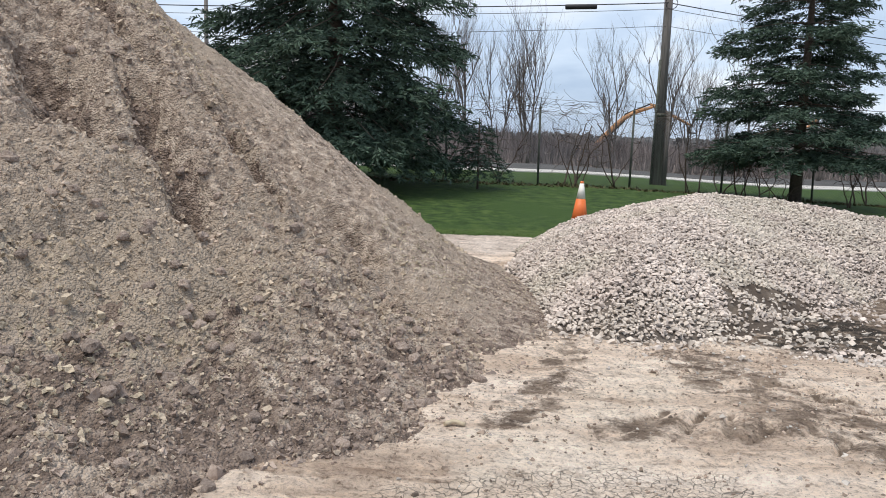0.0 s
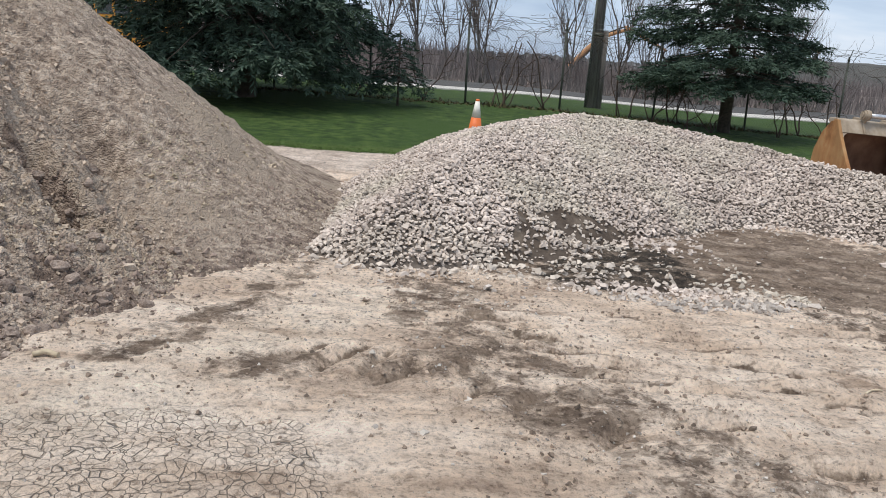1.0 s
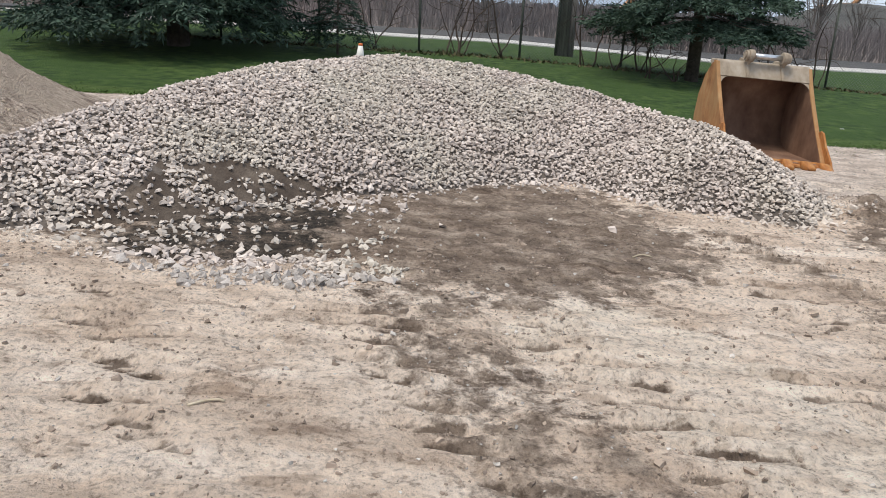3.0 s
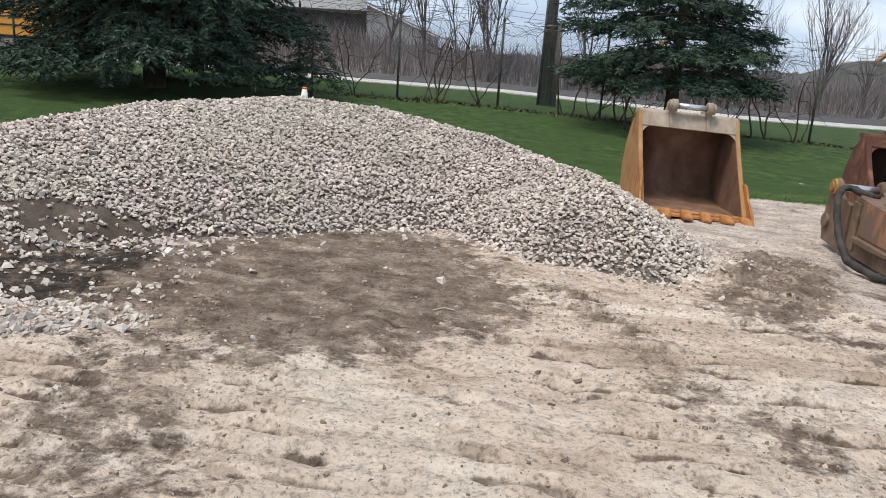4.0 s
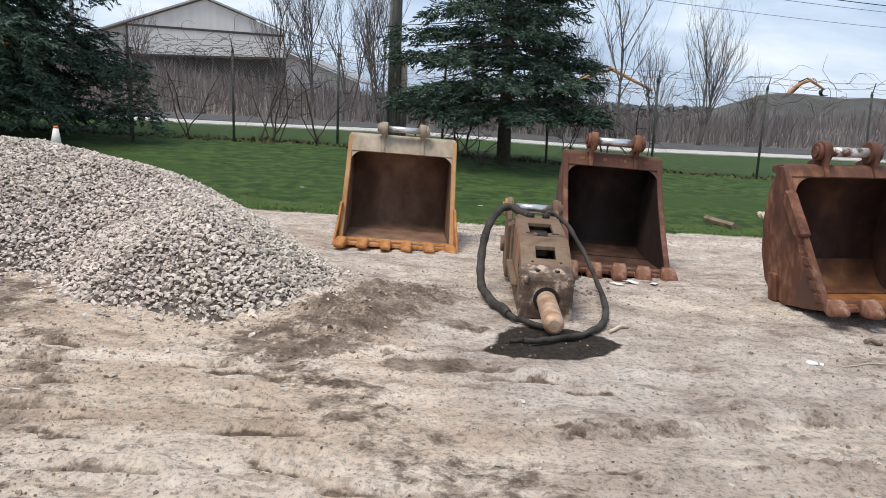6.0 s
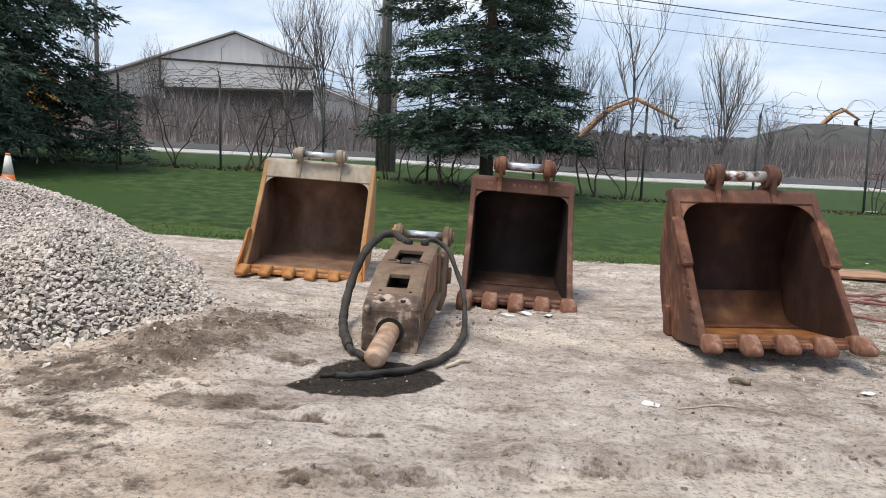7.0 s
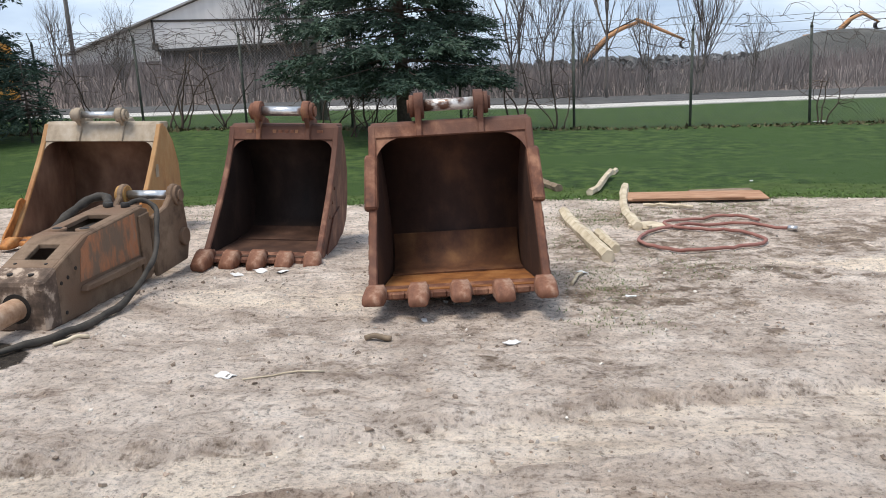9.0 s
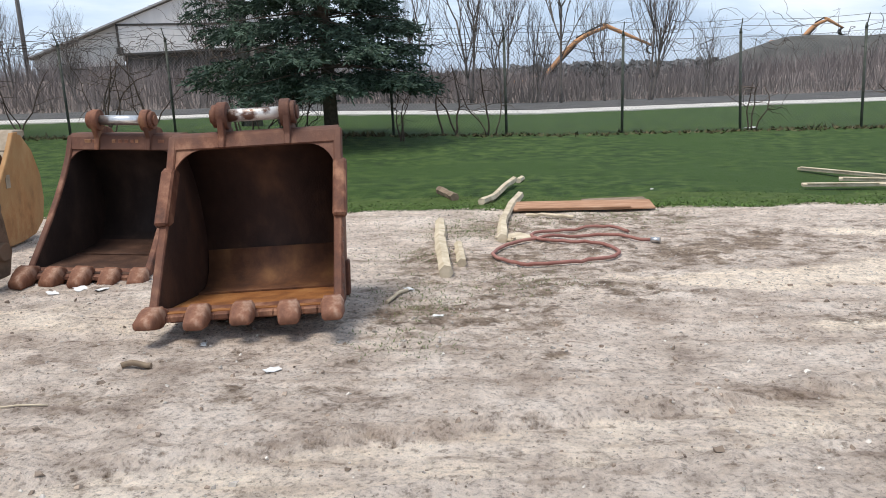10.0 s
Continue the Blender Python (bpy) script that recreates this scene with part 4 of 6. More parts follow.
def deck(y):
    """Height of the breaker's top: a steep front deck, then a nearly level one."""
    return 0.335 + 0.37 * y if y < 0.54 else 0.535 + 0.082 * (y - 0.54)


def deck_plate(y0, y1, x0, x1, th=0.03):
    cuts = [y0] + [0.54] * (y0 < 0.54 < y1) + [y1]
    return prism([(y, deck(y) + 0.004) for y in cuts] + [(y, deck(y) - th) for y in cuts[::-1]], x0, x1, 0.004)


for s in (-1, 1):
    outline = [(0.15, 0.0), (0.15, deck(0.15)), (0.54, deck(0.54)), (0.62, deck(0.62)), (1.36, deck(1.36)), (1.46, 0.57), (1.48, 0.05), (1.42, 0.0)]
    p = part("side_plate", prism(outline, s * BW - 0.02, s * BW + 0.02, 0.008), M_BREAKER, brk)
    rib = prism([(0.40, 0.165), (0.43, 0.205), (1.26, 0.215), (1.26, 0.16), (0.9, 0.15)], s * (BW + 0.045) - 0.028, s * (BW + 0.045) + 0.028, 0.008)
    part("rib", rib, M_BREAKER, p)
    part("paint_panel", prism([(0.42, 0.23), (0.46, 0.45), (0.58, 0.525), (1.24, 0.57), (1.25, 0.23)], s * (BW + 0.021) - 0.003, s * (BW + 0.021) + 0.003, 0.0), M_BREAKER_RUST, p, "patch of flaking orange paint")
    part("cover_plate", prism([(1.28, 0.06), (1.28, 0.54), (1.44, 0.55), (1.44, 0.06)], s * (BW + 0.03) - 0.012, s * (BW + 0.03) + 0.012, 0.006), M_BREAKER, p)
    for y, z in ((0.2, 0.28), (0.28, 0.30), (0.38, 0.34), (0.22, 0.07), (1.36, 0.46)):
        part("bolt_hole", rod((s * (BW + 0.010), y, z), (s * (BW + 0.024), y, z), 0.014, sides=10), M_DARK, p)
    # mounting bracket behind, with its boss
    br = [(1.46, 0.0), (1.45, 0.50), (1.70, 0.55), (1.80, 0.62)] + [(1.9 - 0.1 * math.cos(a), 0.615 + 0.1 * math.sin(a)) for a in np.linspace(0.4, math.pi - 0.1, 7)] + [(2.03, 0.52), (2.08, 0.20), (2.02, 0.02)]
    e = part("bracket", prism(br, s * 0.225 - 0.025, s * 0.225 + 0.025, 0.01), M_BREAKER, brk)
    b = rod((s * 0.19, 1.9, 0.615), (s * 0.275, 1.9, 0.615), 0.086, sides=20, bevel=0.01)
    b = rod((s * 0.27, 1.9, 0.615), (s * 0.295, 1.9, 0.615), 0.05, sides=14, bm=b)
    part("boss", b, M_BOSS_YELLOW if s < 0 else M_BREAKER, e)
    part("lower_boss", rod((s * 0.24, 1.95, 0.24), (s * 0.285, 1.95, 0.24), 0.08, sides=16, bevel=0.008), M_BREAKER, e)
part("pin", rod((-0.19, 1.9, 0.615), (0.19, 1.9, 0.615), 0.042, sides=18), M_PIN, brk, "bright steel pin")
# nose block with the socket of the chisel
nose = prism([(0.0, 0.0), (0.0, 0.322), (0.025, 0.342), (0.17, deck(0.17) + 0.006), (0.17, 0.0)], -BW - 0.022, BW + 0.022, 0.016)
for k, (x, z) in enumerate(((-0.17, 0.31), (0.17, 0.31))):
    nose = block((x - 0.03, -0.018, z - 0.035), (x + 0.03, 0.10, z + 0.034), 0.014, nose)
part("nose_block", nose, M_BREAKER_NOSE, brk, "pale scuffed square nose")
part("socket", rod((0.0, 0.02, 0.16), (0.0, -0.006, 0.16), 0.1, sides=24), M_DARK, brk, "black greasy socket")
chis = curve_points([(0.0, 0.1, 0.16), (0.0, -0.1, 0.155), (0.0, -0.5, 0.138), (0.0, -0.62, 0.132)], 14)
part("chisel", tube(chis, [0.074] * 11 + [0.072, 0.066, 0.042], 18), M_CHISEL, brk, "blunt rusty steel chisel")
# top deck with its openings
part("front_deck", deck_plate(0.16, 0.25, -BW, BW), M_BREAKER, brk)
for x, y in ((-0.075, 0.085), (0.075, 0.085), (-0.11, 0.20), (0.11, 0.20)):
    part("deck_bolt", rod((x, y, deck(y) - 0.01), (x, y, deck(y) + 0.008), 0.02 if y < 0.1 else 0.012, sides=10), M_DARK, brk)
for s in (-1, 1):
    x0, x1 = sorted((s * 0.078, s * BW))
    part("deck_strip", deck_plate(0.25, 0.43, x0, x1), M_BREAKER, brk)
    x0, x1 = sorted((s * 0.10, s * BW))
    part("deck_strip", deck_plate(0.63, 1.10, x0, x1), M_BREAKER, brk)
    part("bolt_lug", rod((s * 0.105, 0.70, deck(0.70) - 0.03), (s * 0.105, 0.70, deck(0.70) + 0.008), 0.062, sides=18), M_BREAKER, brk)
    part("through_bolt", rod((s * 0.105, 0.70, deck(0.70)), (s * 0.105, 0.70, deck(0.70) + 0.012), 0.034, sides=14), M_DARK, brk)
part("middle_deck", deck_plate(0.43, 0.63, -BW, BW), M_BREAKER, brk)
part("rear_deck", deck_plate(1.10, 1.42, -BW, BW), M_BREAKER, brk)
part("inner_body", block((-0.13, 0.16, 0.02), (0.13, 1.42, 0.30), 0.02), M_DARK, brk, "black hammer body inside")
part("valve_block", block((-0.09, 0.95, 0.30), (0.09, 1.2, 0.52), 0.02), M_DARK, brk)
part("back_plate", block((-0.2, 1.44, 0.02), (0.2, 1.48, 0.54), 0.008), M_BREAKER, brk)
for x in (-0.06, 0.08):
    part("hose_port", rod((x, 1.34, 0.58), (x, 1.34, 0.64), 0.035, sides=12), M_DARK, brk)


def ground_run(points, n):
    """A run of points whose heights are given over the ground."""
    return [Vector((p.x, p.y, on_ground(p.x, p.y) + p.z)) for p in curve_points(points, n)]


h1 = ground_run([(10.22, 10.06, 0.64), (10.08, 10.28, 0.69), (9.93, 10.18, 0.66), (9.83, 9.92, 0.48), (9.79, 9.66, 0.26), (9.80, 9.40, 0.10), (9.87, 9.08, 0.05), (9.99, 8.67, 0.04), (10.10, 8.48, 0.03), (10.24, 8.36, 0.03)], 46)
hose_a = tagged(raw("hydraulic_hose", [], [], M_HOSE), "thick dusty black hose wrapped in sleeve, sagging beside breaker", "hose", "breaker hoses")
b = tube(h1[:36], [0.036 + 0.004 * math.sin(i * 2.1) for i in range(36)], 9)
part("wrapped_sleeve", b, M_HOSE, hose_a, "lumpy fabric-wrapped sleeve")
part("bare_end", tube(h1[35:], 0.024, 8), M_HOSE, hose_a)
part("fitting", rod(h1[-1], h1[-1] + (h1[-1] - h1[-2]).normalized() * 0.07, 0.03, sides=10), M_DARK, hose_a)
h2 = ground_run([(10.35, 10.06, 0.63), (10.44, 10.22, 0.67), (10.55, 10.2, 0.60), (10.64, 10.0, 0.47), (10.73, 9.75, 0.28), (10.77, 9.42, 0.11), (10.78, 9.05, 0.04), (10.72, 8.70, 0.032), (10.64, 8.45, 0.03), (10.48, 8.22, 0.03), (10.26, 8.04, 0.03), (10.05, 7.95, 0.03)], 50)
hose_b = tagged(raw("hydraulic_hose", [], [], M_HOSE), "thick dusty black hose curling onto the oily ground", "hose", "breaker hoses")
part("hose_body", tube(h2, [0.021 + 0.0025 * math.sin(i * 1.7) + (0.005 if 24 < i < 38 else 0) for i in range(50)], 9), M_HOSE, hose_b)
part("fitting", rod(h2[-1], h2[-1] + Vector((-0.09, -0.01, -0.005)), 0.016, sides=10), M_DARK, hose_b)

# ---- road, verge, fence ----
M_SHOULDER = blotched("pale_gravel_shoulder", [(0.3, (0.42, 0.40, 0.37)), (0.7, (0.58, 0.56, 0.53))], 2.0, 0.95, bump=0.3)
M_ASPHALT = blotched("grey_asphalt", [(0.3, (0.05, 0.05, 0.05)), (0.7, (0.11, 0.105, 0.10))], 1.0, 0.9)
M_POST = blotched("weathered_green_post", [(0.3, (0.05, 0.06, 0.05)), (0.7, (0.13, 0.14, 0.12))], 8, 0.7, 0.3)
M_WIRE = blotched("galvanised_wire", [(0.3, (0.16, 0.16, 0.16)), (0.7, (0.30, 0.30, 0.29))], 5, 0.6, 0.4)
M_VINE = blotched("bare_vine", [(0.3, (0.045, 0.032, 0.026)), (0.7, (0.13, 0.10, 0.08))], 6, 0.95, per_island=0.35)
M_TWIG = blotched("grey_twig_bark", [(0.3, (0.085, 0.073, 0.066)), (0.7, (0.19, 0.165, 0.15))], 3, 0.95, per_island=0.2)
# Brush colour is lightened and greyed: distance haze is put into it.
M_BRUSH = blotched("hazy_dry_brush", [(0.3, (0.15, 0.122, 0.116)), (0.5, (0.235, 0.198, 0.19)), (0.7, (0.32, 0.28, 0.268))], 0.35, 0.95, per_island=0.35, second=(0.17, 0.15, 0.15), second_scale=0.12)
M_POLE = blotched("weathered_pole_wood", [(0.3, (0.09, 0.082, 0.076)), (0.7, (0.24, 0.225, 0.21))], 7, 0.95, bump=0.4, stretch=(3, 3, 0.15))
M_CABLE = material("black_cable", (0.02, 0.02, 0.022), 0.6)


def road_near(x):
    return 31.3 + 0.24 * np.clip(x, 0, 26) + 0.05 * np.clip(x - 26, 0, 100) - 0.02 * np.clip(x, -80, 0)


def strip(name, off0, off1, up, m, label):
    xs = np.concatenate([np.arange(-90, -20, 5), np.arange(-20, 50, 1.0), np.arange(50, 131, 5)])
    v, f = [], []
    for x in xs:
        y0 = float(road_near(x))
        z = float(level(np.array(x), np.array(y0))) + up
        v += [(x, y0 + off0, z - 0.25), (x, y0 + off0 + 0.05, z), (x, y0 + off1, z), (x, y0 + off1 + 0.05, z - 0.25)]
    for i in range(len(xs) - 1):
        a = 4 * i
        for k in range(3):
            f.append((a + k, a + 4 + k, a + 5 + k, a + 1 + k))
    return tagged(raw(name, v, f, m), label, "road", kind="structure")


strip("road_shoulder", 0.0, 3.2, 0.05, M_SHOULDER, "pale gravel shoulder along the road")
strip("road", 3.2, 11.5, 0.07, M_ASPHALT, "two-lane grey asphalt road behind the fence")

fence = thing("chain_link_fence", pose(0, 24.9, 0), "tall chain-link fence overgrown with bare vines", "fence")
post_x = [14.78 + 2.93 * k for k in range(-12, 11)]
pm = None
for i, x in enumerate(post_x):
    z = on_ground(x, 24.9)
    lean = (i * 37 % 7 - 3) * 0.008
    if pm is None:
        ob = part("post", rod((0, 0, -0.1), (0, 0, 2.45), 0.035, sides=8), M_POST, fence)
        arm = rod((0, 0, 2.4), (0.0, -0.16, 2.72), 0.014, sides=5)
        arm = joined(rod((0, 0, 2.38), (0, 0, 2.5), 0.045, 0.02, sides=8), arm)
        cap = part("barb_arm", arm, M_POST, ob)
        pm, cm = ob.data, cap.data
    else:
        ob = new("post", pm)
        ob.parent = fence
        c = new("barb_arm", cm)
        c.parent = ob
    ob.location, ob.rotation_euler = (x, 0, z), (lean, lean * 0.7, 0)
wv, wf = [], []


def ribbon(p, q, w):
    n = len(wv)
    d = Vector(q) - Vector(p)
    s = d.cross(Vector((0, 1, 0))).normalized() * w / 2
    wv.extend([tuple(Vector(p) - s), tuple(Vector(p) + s), tuple(Vector(q) + s), tuple(Vector(q) - s)])
    wf.append((n, n + 1, n + 2, n + 3))
    dy = Vector((0, w / 2, 0))
    wv.extend([tuple(Vector(p) - dy), tuple(Vector(p) + dy), tuple(Vector(q) + dy), tuple(Vector(q) - dy)])
    wf.append((n + 4, n + 5, n + 6, n + 7))


FH = 2.3
for k in range(int((post_x[-1] - post_x[0]) / 0.095)):
    x = post_x[0] + k * 0.095
    z0, z1 = float(level(np.array(x), np.array(24.9))), float(level(np.array(x + FH), np.array(24.9)))
    ribbon((x, 0.0, z0), (x + FH, 0.0, z1 + FH), 0.005)
    ribbon((x + FH, 0.012, z1), (x, 0.012, z0 + FH), 0.005)
tagged(raw("chain_link_mesh", wv, wf, M_WIRE, fence), kind="stuff")
for off, up in ((0.0, 2.33), (-0.08, 2.55), (-0.15, 2.7)):
    pts = []
    for a, c in zip(post_x, post_x[1:]):
        za, zc = on_ground(a, 24.9), on_ground(c, 24.9)
        pts += [Vector((a + (c - a) * t, off, za + (zc - za) * t + up - 0.05 * math.sin(math.pi * t))) for t in np.linspace(0, 0.84, 6)]
    part("barbed_wire", tube(pts, 0.007, 3), M_WIRE, fence)

# vines on the fence: crooked stems and a tangle along the top
rv = random.Random(5)


def wiggle(p, d, length, r, steps, curl, rnd, pull=(0, 0, 0)):
    pts, p, d = [Vector(p)], Vector(p), Vector(d).normalized()
    for _ in range(steps):
        d = (d + Vector((rnd.gauss(0, curl), rnd.gauss(0, curl * 0.5), rnd.gauss(0, curl))) + Vector(pull)).normalized()
        p = p + d * length / steps
        pts.append(p.copy())
    return pts


for x0, h in ((1.9, 2.1), (4.0, 2.2), (4.35, 2.0), (5.5, 2.2), (7.9, 2.2), (9.5, 2.0), (13.3, 1.9), (14.4, 2.0), (-0.2, 2.0), (-7.5, 2.1), (-10.5, 2.2), (20.9, 1.2), (24.8, 1.5)):
    bm = bmesh.new()
    for s in range(rv.choice((2, 3, 3))):
        z = on_ground(x0, 24.75)
        base = wiggle((x0 + rv.uniform(-0.25, 0.25), 24.72, z - 0.03), (rv.uniform(-0.35, 0.35), 0.02, 1), h, 0.03, 10, 0.2, rv, (0, 0.01, 0.1))
        r = rv.uniform(0.018, 0.032)
        tube(base, [r * (1 - 0.05 * i) for i in range(len(base))], 5, bm)
        for _ in range(4):
            j = rv.randrange(4, 10)
            br = wiggle(base[j], (rv.choice((-1, 1)), rv.uniform(-0.2, 0.2), rv.uniform(-0.2, 0.5)), rv.uniform(0.4, 1.1), 0.01, 7, 0.3, rv, (0, 0, -0.05))
            tube(br, [0.011 * (1 - 0.09 * i) for i in range(len(br))], 3, bm)
    v = part("vine", bm, M_VINE, None)
    tagged(v, "crooked bare brown vine climbing the wire fence", "vine", "fence vines")
bm = bmesh.new()
for k in range(760):
    x = rv.uniform(-14, 13.5) if k < 500 else rv.uniform(13, 40)
    z = on_ground(x, 24.9) + rv.gauss(2.35, 0.2)
    p = wiggle((x, 24.9 + rv.uniform(-0.25, 0.15), z), (rv.choice((-1, 1)), 0, rv.uniform(-0.25, 0.15)), rv.uniform(0.5, 1.4), 0.01, 9, 0.38, rv, (0, 0, -0.06))
    r = rv.uniform(0.005, 0.011)
    tube(p, [r * (1 - 0.06 * i) for i in range(len(p))], 3, bm)
tagged(part("vine_tangle", bm, M_VINE, None), "tangle of bare vines over the fence top", "vines", kind="stuff")
# leaf litter and rough grass at the foot of the fence
M_LITTER = blotched("leaf_litter", [(0.3, (0.05, 0.05, 0.022)), (0.7, (0.13, 0.115, 0.06))], 5, 0.95, per_island=0.5)
rng = np.random.default_rng(8)
n = 4200
lx, ly = rng.uniform(-16, 40, n), 24.65 + rng.normal(0, 0.22, n)
lz = terrain(lx, ly)
lh = rng.uniform(0.02, 0.08, n) * (1 + 1.2 * (noise2(lx, ly, 0.6, 31) > 0.25))
la = rng.uniform(0, math.pi, n)
ld = np.stack([np.cos(la), np.sin(la)], 1) * rng.uniform(0.02, 0.07, n)[:, None]
v = np.stack([np.stack([lx - ld[:, 0], ly - ld[:, 1], lz - 0.01], 1), np.stack([lx + ld[:, 0], ly + ld[:, 1], lz - 0.01], 1), np.stack([lx + rng.normal(0, 0.06, n), ly + rng.normal(0, 0.06, n), lz + lh], 1)], 1)
tagged(raw("leaf_litter", v.reshape(-1, 3).tolist(), np.arange(3 * n).reshape(-1, 3).tolist(), M_LITTER), "brown leaves and weeds along the fence foot", "leaf litter", kind="stuff")

# ---- utility pole and wires ----
pole = thing("utility_pole", pose(7.38, 26.9, on_ground(7.38, 26.9), 0, 0.3, 0), "weathered grey wooden utility pole with a stub brace", "utility pole")
part("shaft", rod((0, 0, -0.3), (0, 0, 9.6), 0.17, 0.12, sides=16), M_POLE, pole)
part("brace_post", rod((0.26, 0.05, -0.3), (0.25, 0.05, 2.5), 0.11, 0.1, sides=12), M_POLE, pole, "short grey stub lashed to the pole")
part("conduit", rod((-0.2, -0.05, 0), (-0.15, -0.05, 4.2), 0.045, sides=8), M_POST, pole)
coil = [Vector((0.2 * math.cos(a), -0.2, 6.0 + 0.2 * math.sin(a))) + Vector((0.05, 0, 0.004 * a)) for a in np.linspace(0, 12.5, 50)]
part("cable_coil", tube(coil, 0.008, 4), M_CABLE, pole, "loops of spare black cable")
part("pole_band", rod((0, 0, 2.3), (0, 0, 2.42), 0.175, sides=16), M_POST, pole)


def wire(p, q, sag, r):
    pts = []
    for t in np.linspace(0, 1, 24):
        w = Vector(p).lerp(Vector(q), t)
        w.z -= sag * 4 * t * (1 - t)
        pts.append(w)
    ob = part("overhead_wire", tube(pts, r, 5), M_CABLE, None)
    return tagged(ob, "thin black overhead line sagging between poles", "wire", "overhead wires")


PZ = on_ground(7.38, 26.9)
for up, r, sag in ((6.05, 0.017, 0.45), (5.85, 0.009, 0.5), (6.7, 0.008, 0.4), (5.3, 0.008, 0.55)):
    wire((7.38, 26.78, PZ + up), (-27, 26.6, PZ + up - 0.2), sag, r)
    wire((7.38, 26.78, PZ + up), (44, 45, PZ + up + 0.3), sag, r)
sc = rod((3.95, 26.78, PZ + 5.82), (5.0, 26.78, PZ + 5.86), 0.085, sides=10, bevel=0.03)
tagged(part("splice_case", sc, M_CABLE, None), "black splice case hanging on the overhead line", "splice case")
pole_b = thing("utility_pole", pose(-16.3, 54.5, 0, 0, 0, 0), "thin grey pole standing beyond the road", "utility pole")
part("shaft", rod((0, 0, -1), (0, 0, 14), 0.16, 0.12, sides=10), M_POLE, pole_b)
mast = thing("lattice_mast", pose(-31, 62, 0), "thin pale steel mast far beyond the road", "mast")
for x in (0.0, 0.75):
    part("mast_leg", rod((x, 0, 0), (x, 0, 9.5), 0.05, sides=6), M_WIRE, mast)
for z in (4.6, 6.2, 7.8, 9.2):
    part("mast_rung", rod((-0.2, 0, z), (1.5, 0, z + 0.25), 0.035, sides=5), M_WIRE, mast)

# ---- spruces ----
def spruce(m, height, radius, low, count, seed, label, droop, lean=(0, 0), profile=0.8, name="spruce_tree", tiers=0, sprays=20, leaf=0.2, trunk_r=0.2, skirt=1.0):
    rng = np.random.default_rng(seed)
    root = thing(name, m, label, "tree", "spruces on the lawn")
    part("trunk", rod((0, 0, -0.2), (0, 0, height * 0.97), trunk_r, 0.02, sides=12), M_BARK, root)
    lim, lv = bmesh.new(), []
    for i in range(count):
        f = (i + rng.uniform(0, 1)) / count
        f = f ** 1.25
        if tiers:
            f = min((math.floor(f * tiers) + 0.5 + rng.normal(0, 0.13)) / tiers, 0.98)
        z0 = low + (height - low) * f
        R = radius * (1 - f) ** profile * rng.uniform(0.72, 1.12) + 0.12
        R *= skirt + (1 - skirt) * min(f / 0.2, 1)
        a = i * 2.399963 + rng.uniform(-0.4, 0.4)
        R *= 1 + lean[0] * math.cos(a) + lean[1] * math.sin(a)
        out = np.array([math.cos(a), math.sin(a), 0.0])
        side = np.array([-out[1], out[0], 0.0])
        ts = np.linspace(0, 1, 7)
        dr = droop * R * rng.uniform(0.75, 1.2)
        rise = 0.16 * R
        line = out[None] * (R * ts)[:, None] + np.array([0, 0, z0])[None]
        line[:, 2] += rise * ts - dr * ts ** 1.6 + 0.10 * R * np.clip(ts - 0.75, 0, 1) * 2
        line[:, :2] += side[None, :2] * (0.08 * R * np.sin(ts * 3 + i))[:, None]
        line[:, 2] = np.maximum(line[:, 2], 0.25 + 0.45 * low)
        tube([Vector(p) for p in line], [0.035 * (1 - 0.13 * k) * (0.4 + 0.6 * (1 - f)) for k in range(7)], 4, lim)
        ns = int(sprays * (0.35 + R / radius))
        for t in rng.uniform(0.18, 1.0, ns) ** 0.8:
            k = min(int(t * 6), 5)
            p = line[k] + (line[k + 1] - line[k]) * (t * 6 - k)
            w = (1 - 0.55 * t) * R * 0.30
            s = rng.uniform(-1, 1)
            p = p + side * s * w + out * rng.uniform(-0.05, 0.1) + np.array([0, 0, -abs(s) * w * 0.3 - rng.uniform(-0.05, 0.18) - droop * rng.uniform(0, 0.5)])
            d = out * rng.uniform(0.5, 1.0) + side * (s * 0.9 + rng.normal(0, 0.3)) + np.array([0, 0, rng.uniform(-0.9, 0.1) * (0.4 + droop)])
            lv.append((p, d / np.linalg.norm(d)))
    tagged(part("bough_framework", lim, M_BARK, root), kind="stuff")
    P = np.array([q[0] for q in lv])
    D = np.array([q[1] for q in lv])
    K = 17
    n = len(P)
    U = np.cross(D, np.array([0, 0, 1.0]))
    U /= np.linalg.norm(U, axis=1)[:, None] + 1e-9
    along = np.linspace(0, 1, K)[None] * rng.uniform(0.8, 1.3, (n, 1)) * leaf * 2.0
    sgn = np.where(np.arange(K) % 2, 1.0, -1.0)[None]
    base = P[:, None] + D[:, None] * along[..., None]
    dirs = D[:, None] * 0.75 + U[:, None] * (sgn * rng.uniform(0.4, 1.1, (n, K)))[..., None] + rng.normal(0, 0.34, (n, K, 3)) + np.array([0, 0, -0.25 * droop])
    dirs /= np.linalg.norm(dirs, axis=2)[..., None]
    L = leaf * rng.uniform(0.55, 1.1, (n, K))[..., None]
    nrm = np.cross(dirs, rng.normal(0, 1, (n, K, 3)))
    nrm /= np.linalg.norm(nrm, axis=2)[..., None] + 1e-9
    W = nrm * leaf * 0.11
    quad = np.stack([base, base + dirs * L * 0.45 + W, base + dirs * L, base + dirs * L * 0.45 - W], 2).reshape(-1, 3)
    raw("crown", quad.tolist(), np.arange(len(quad)).reshape(-1, 4).tolist(), M_NEEDLE, root)
    return root


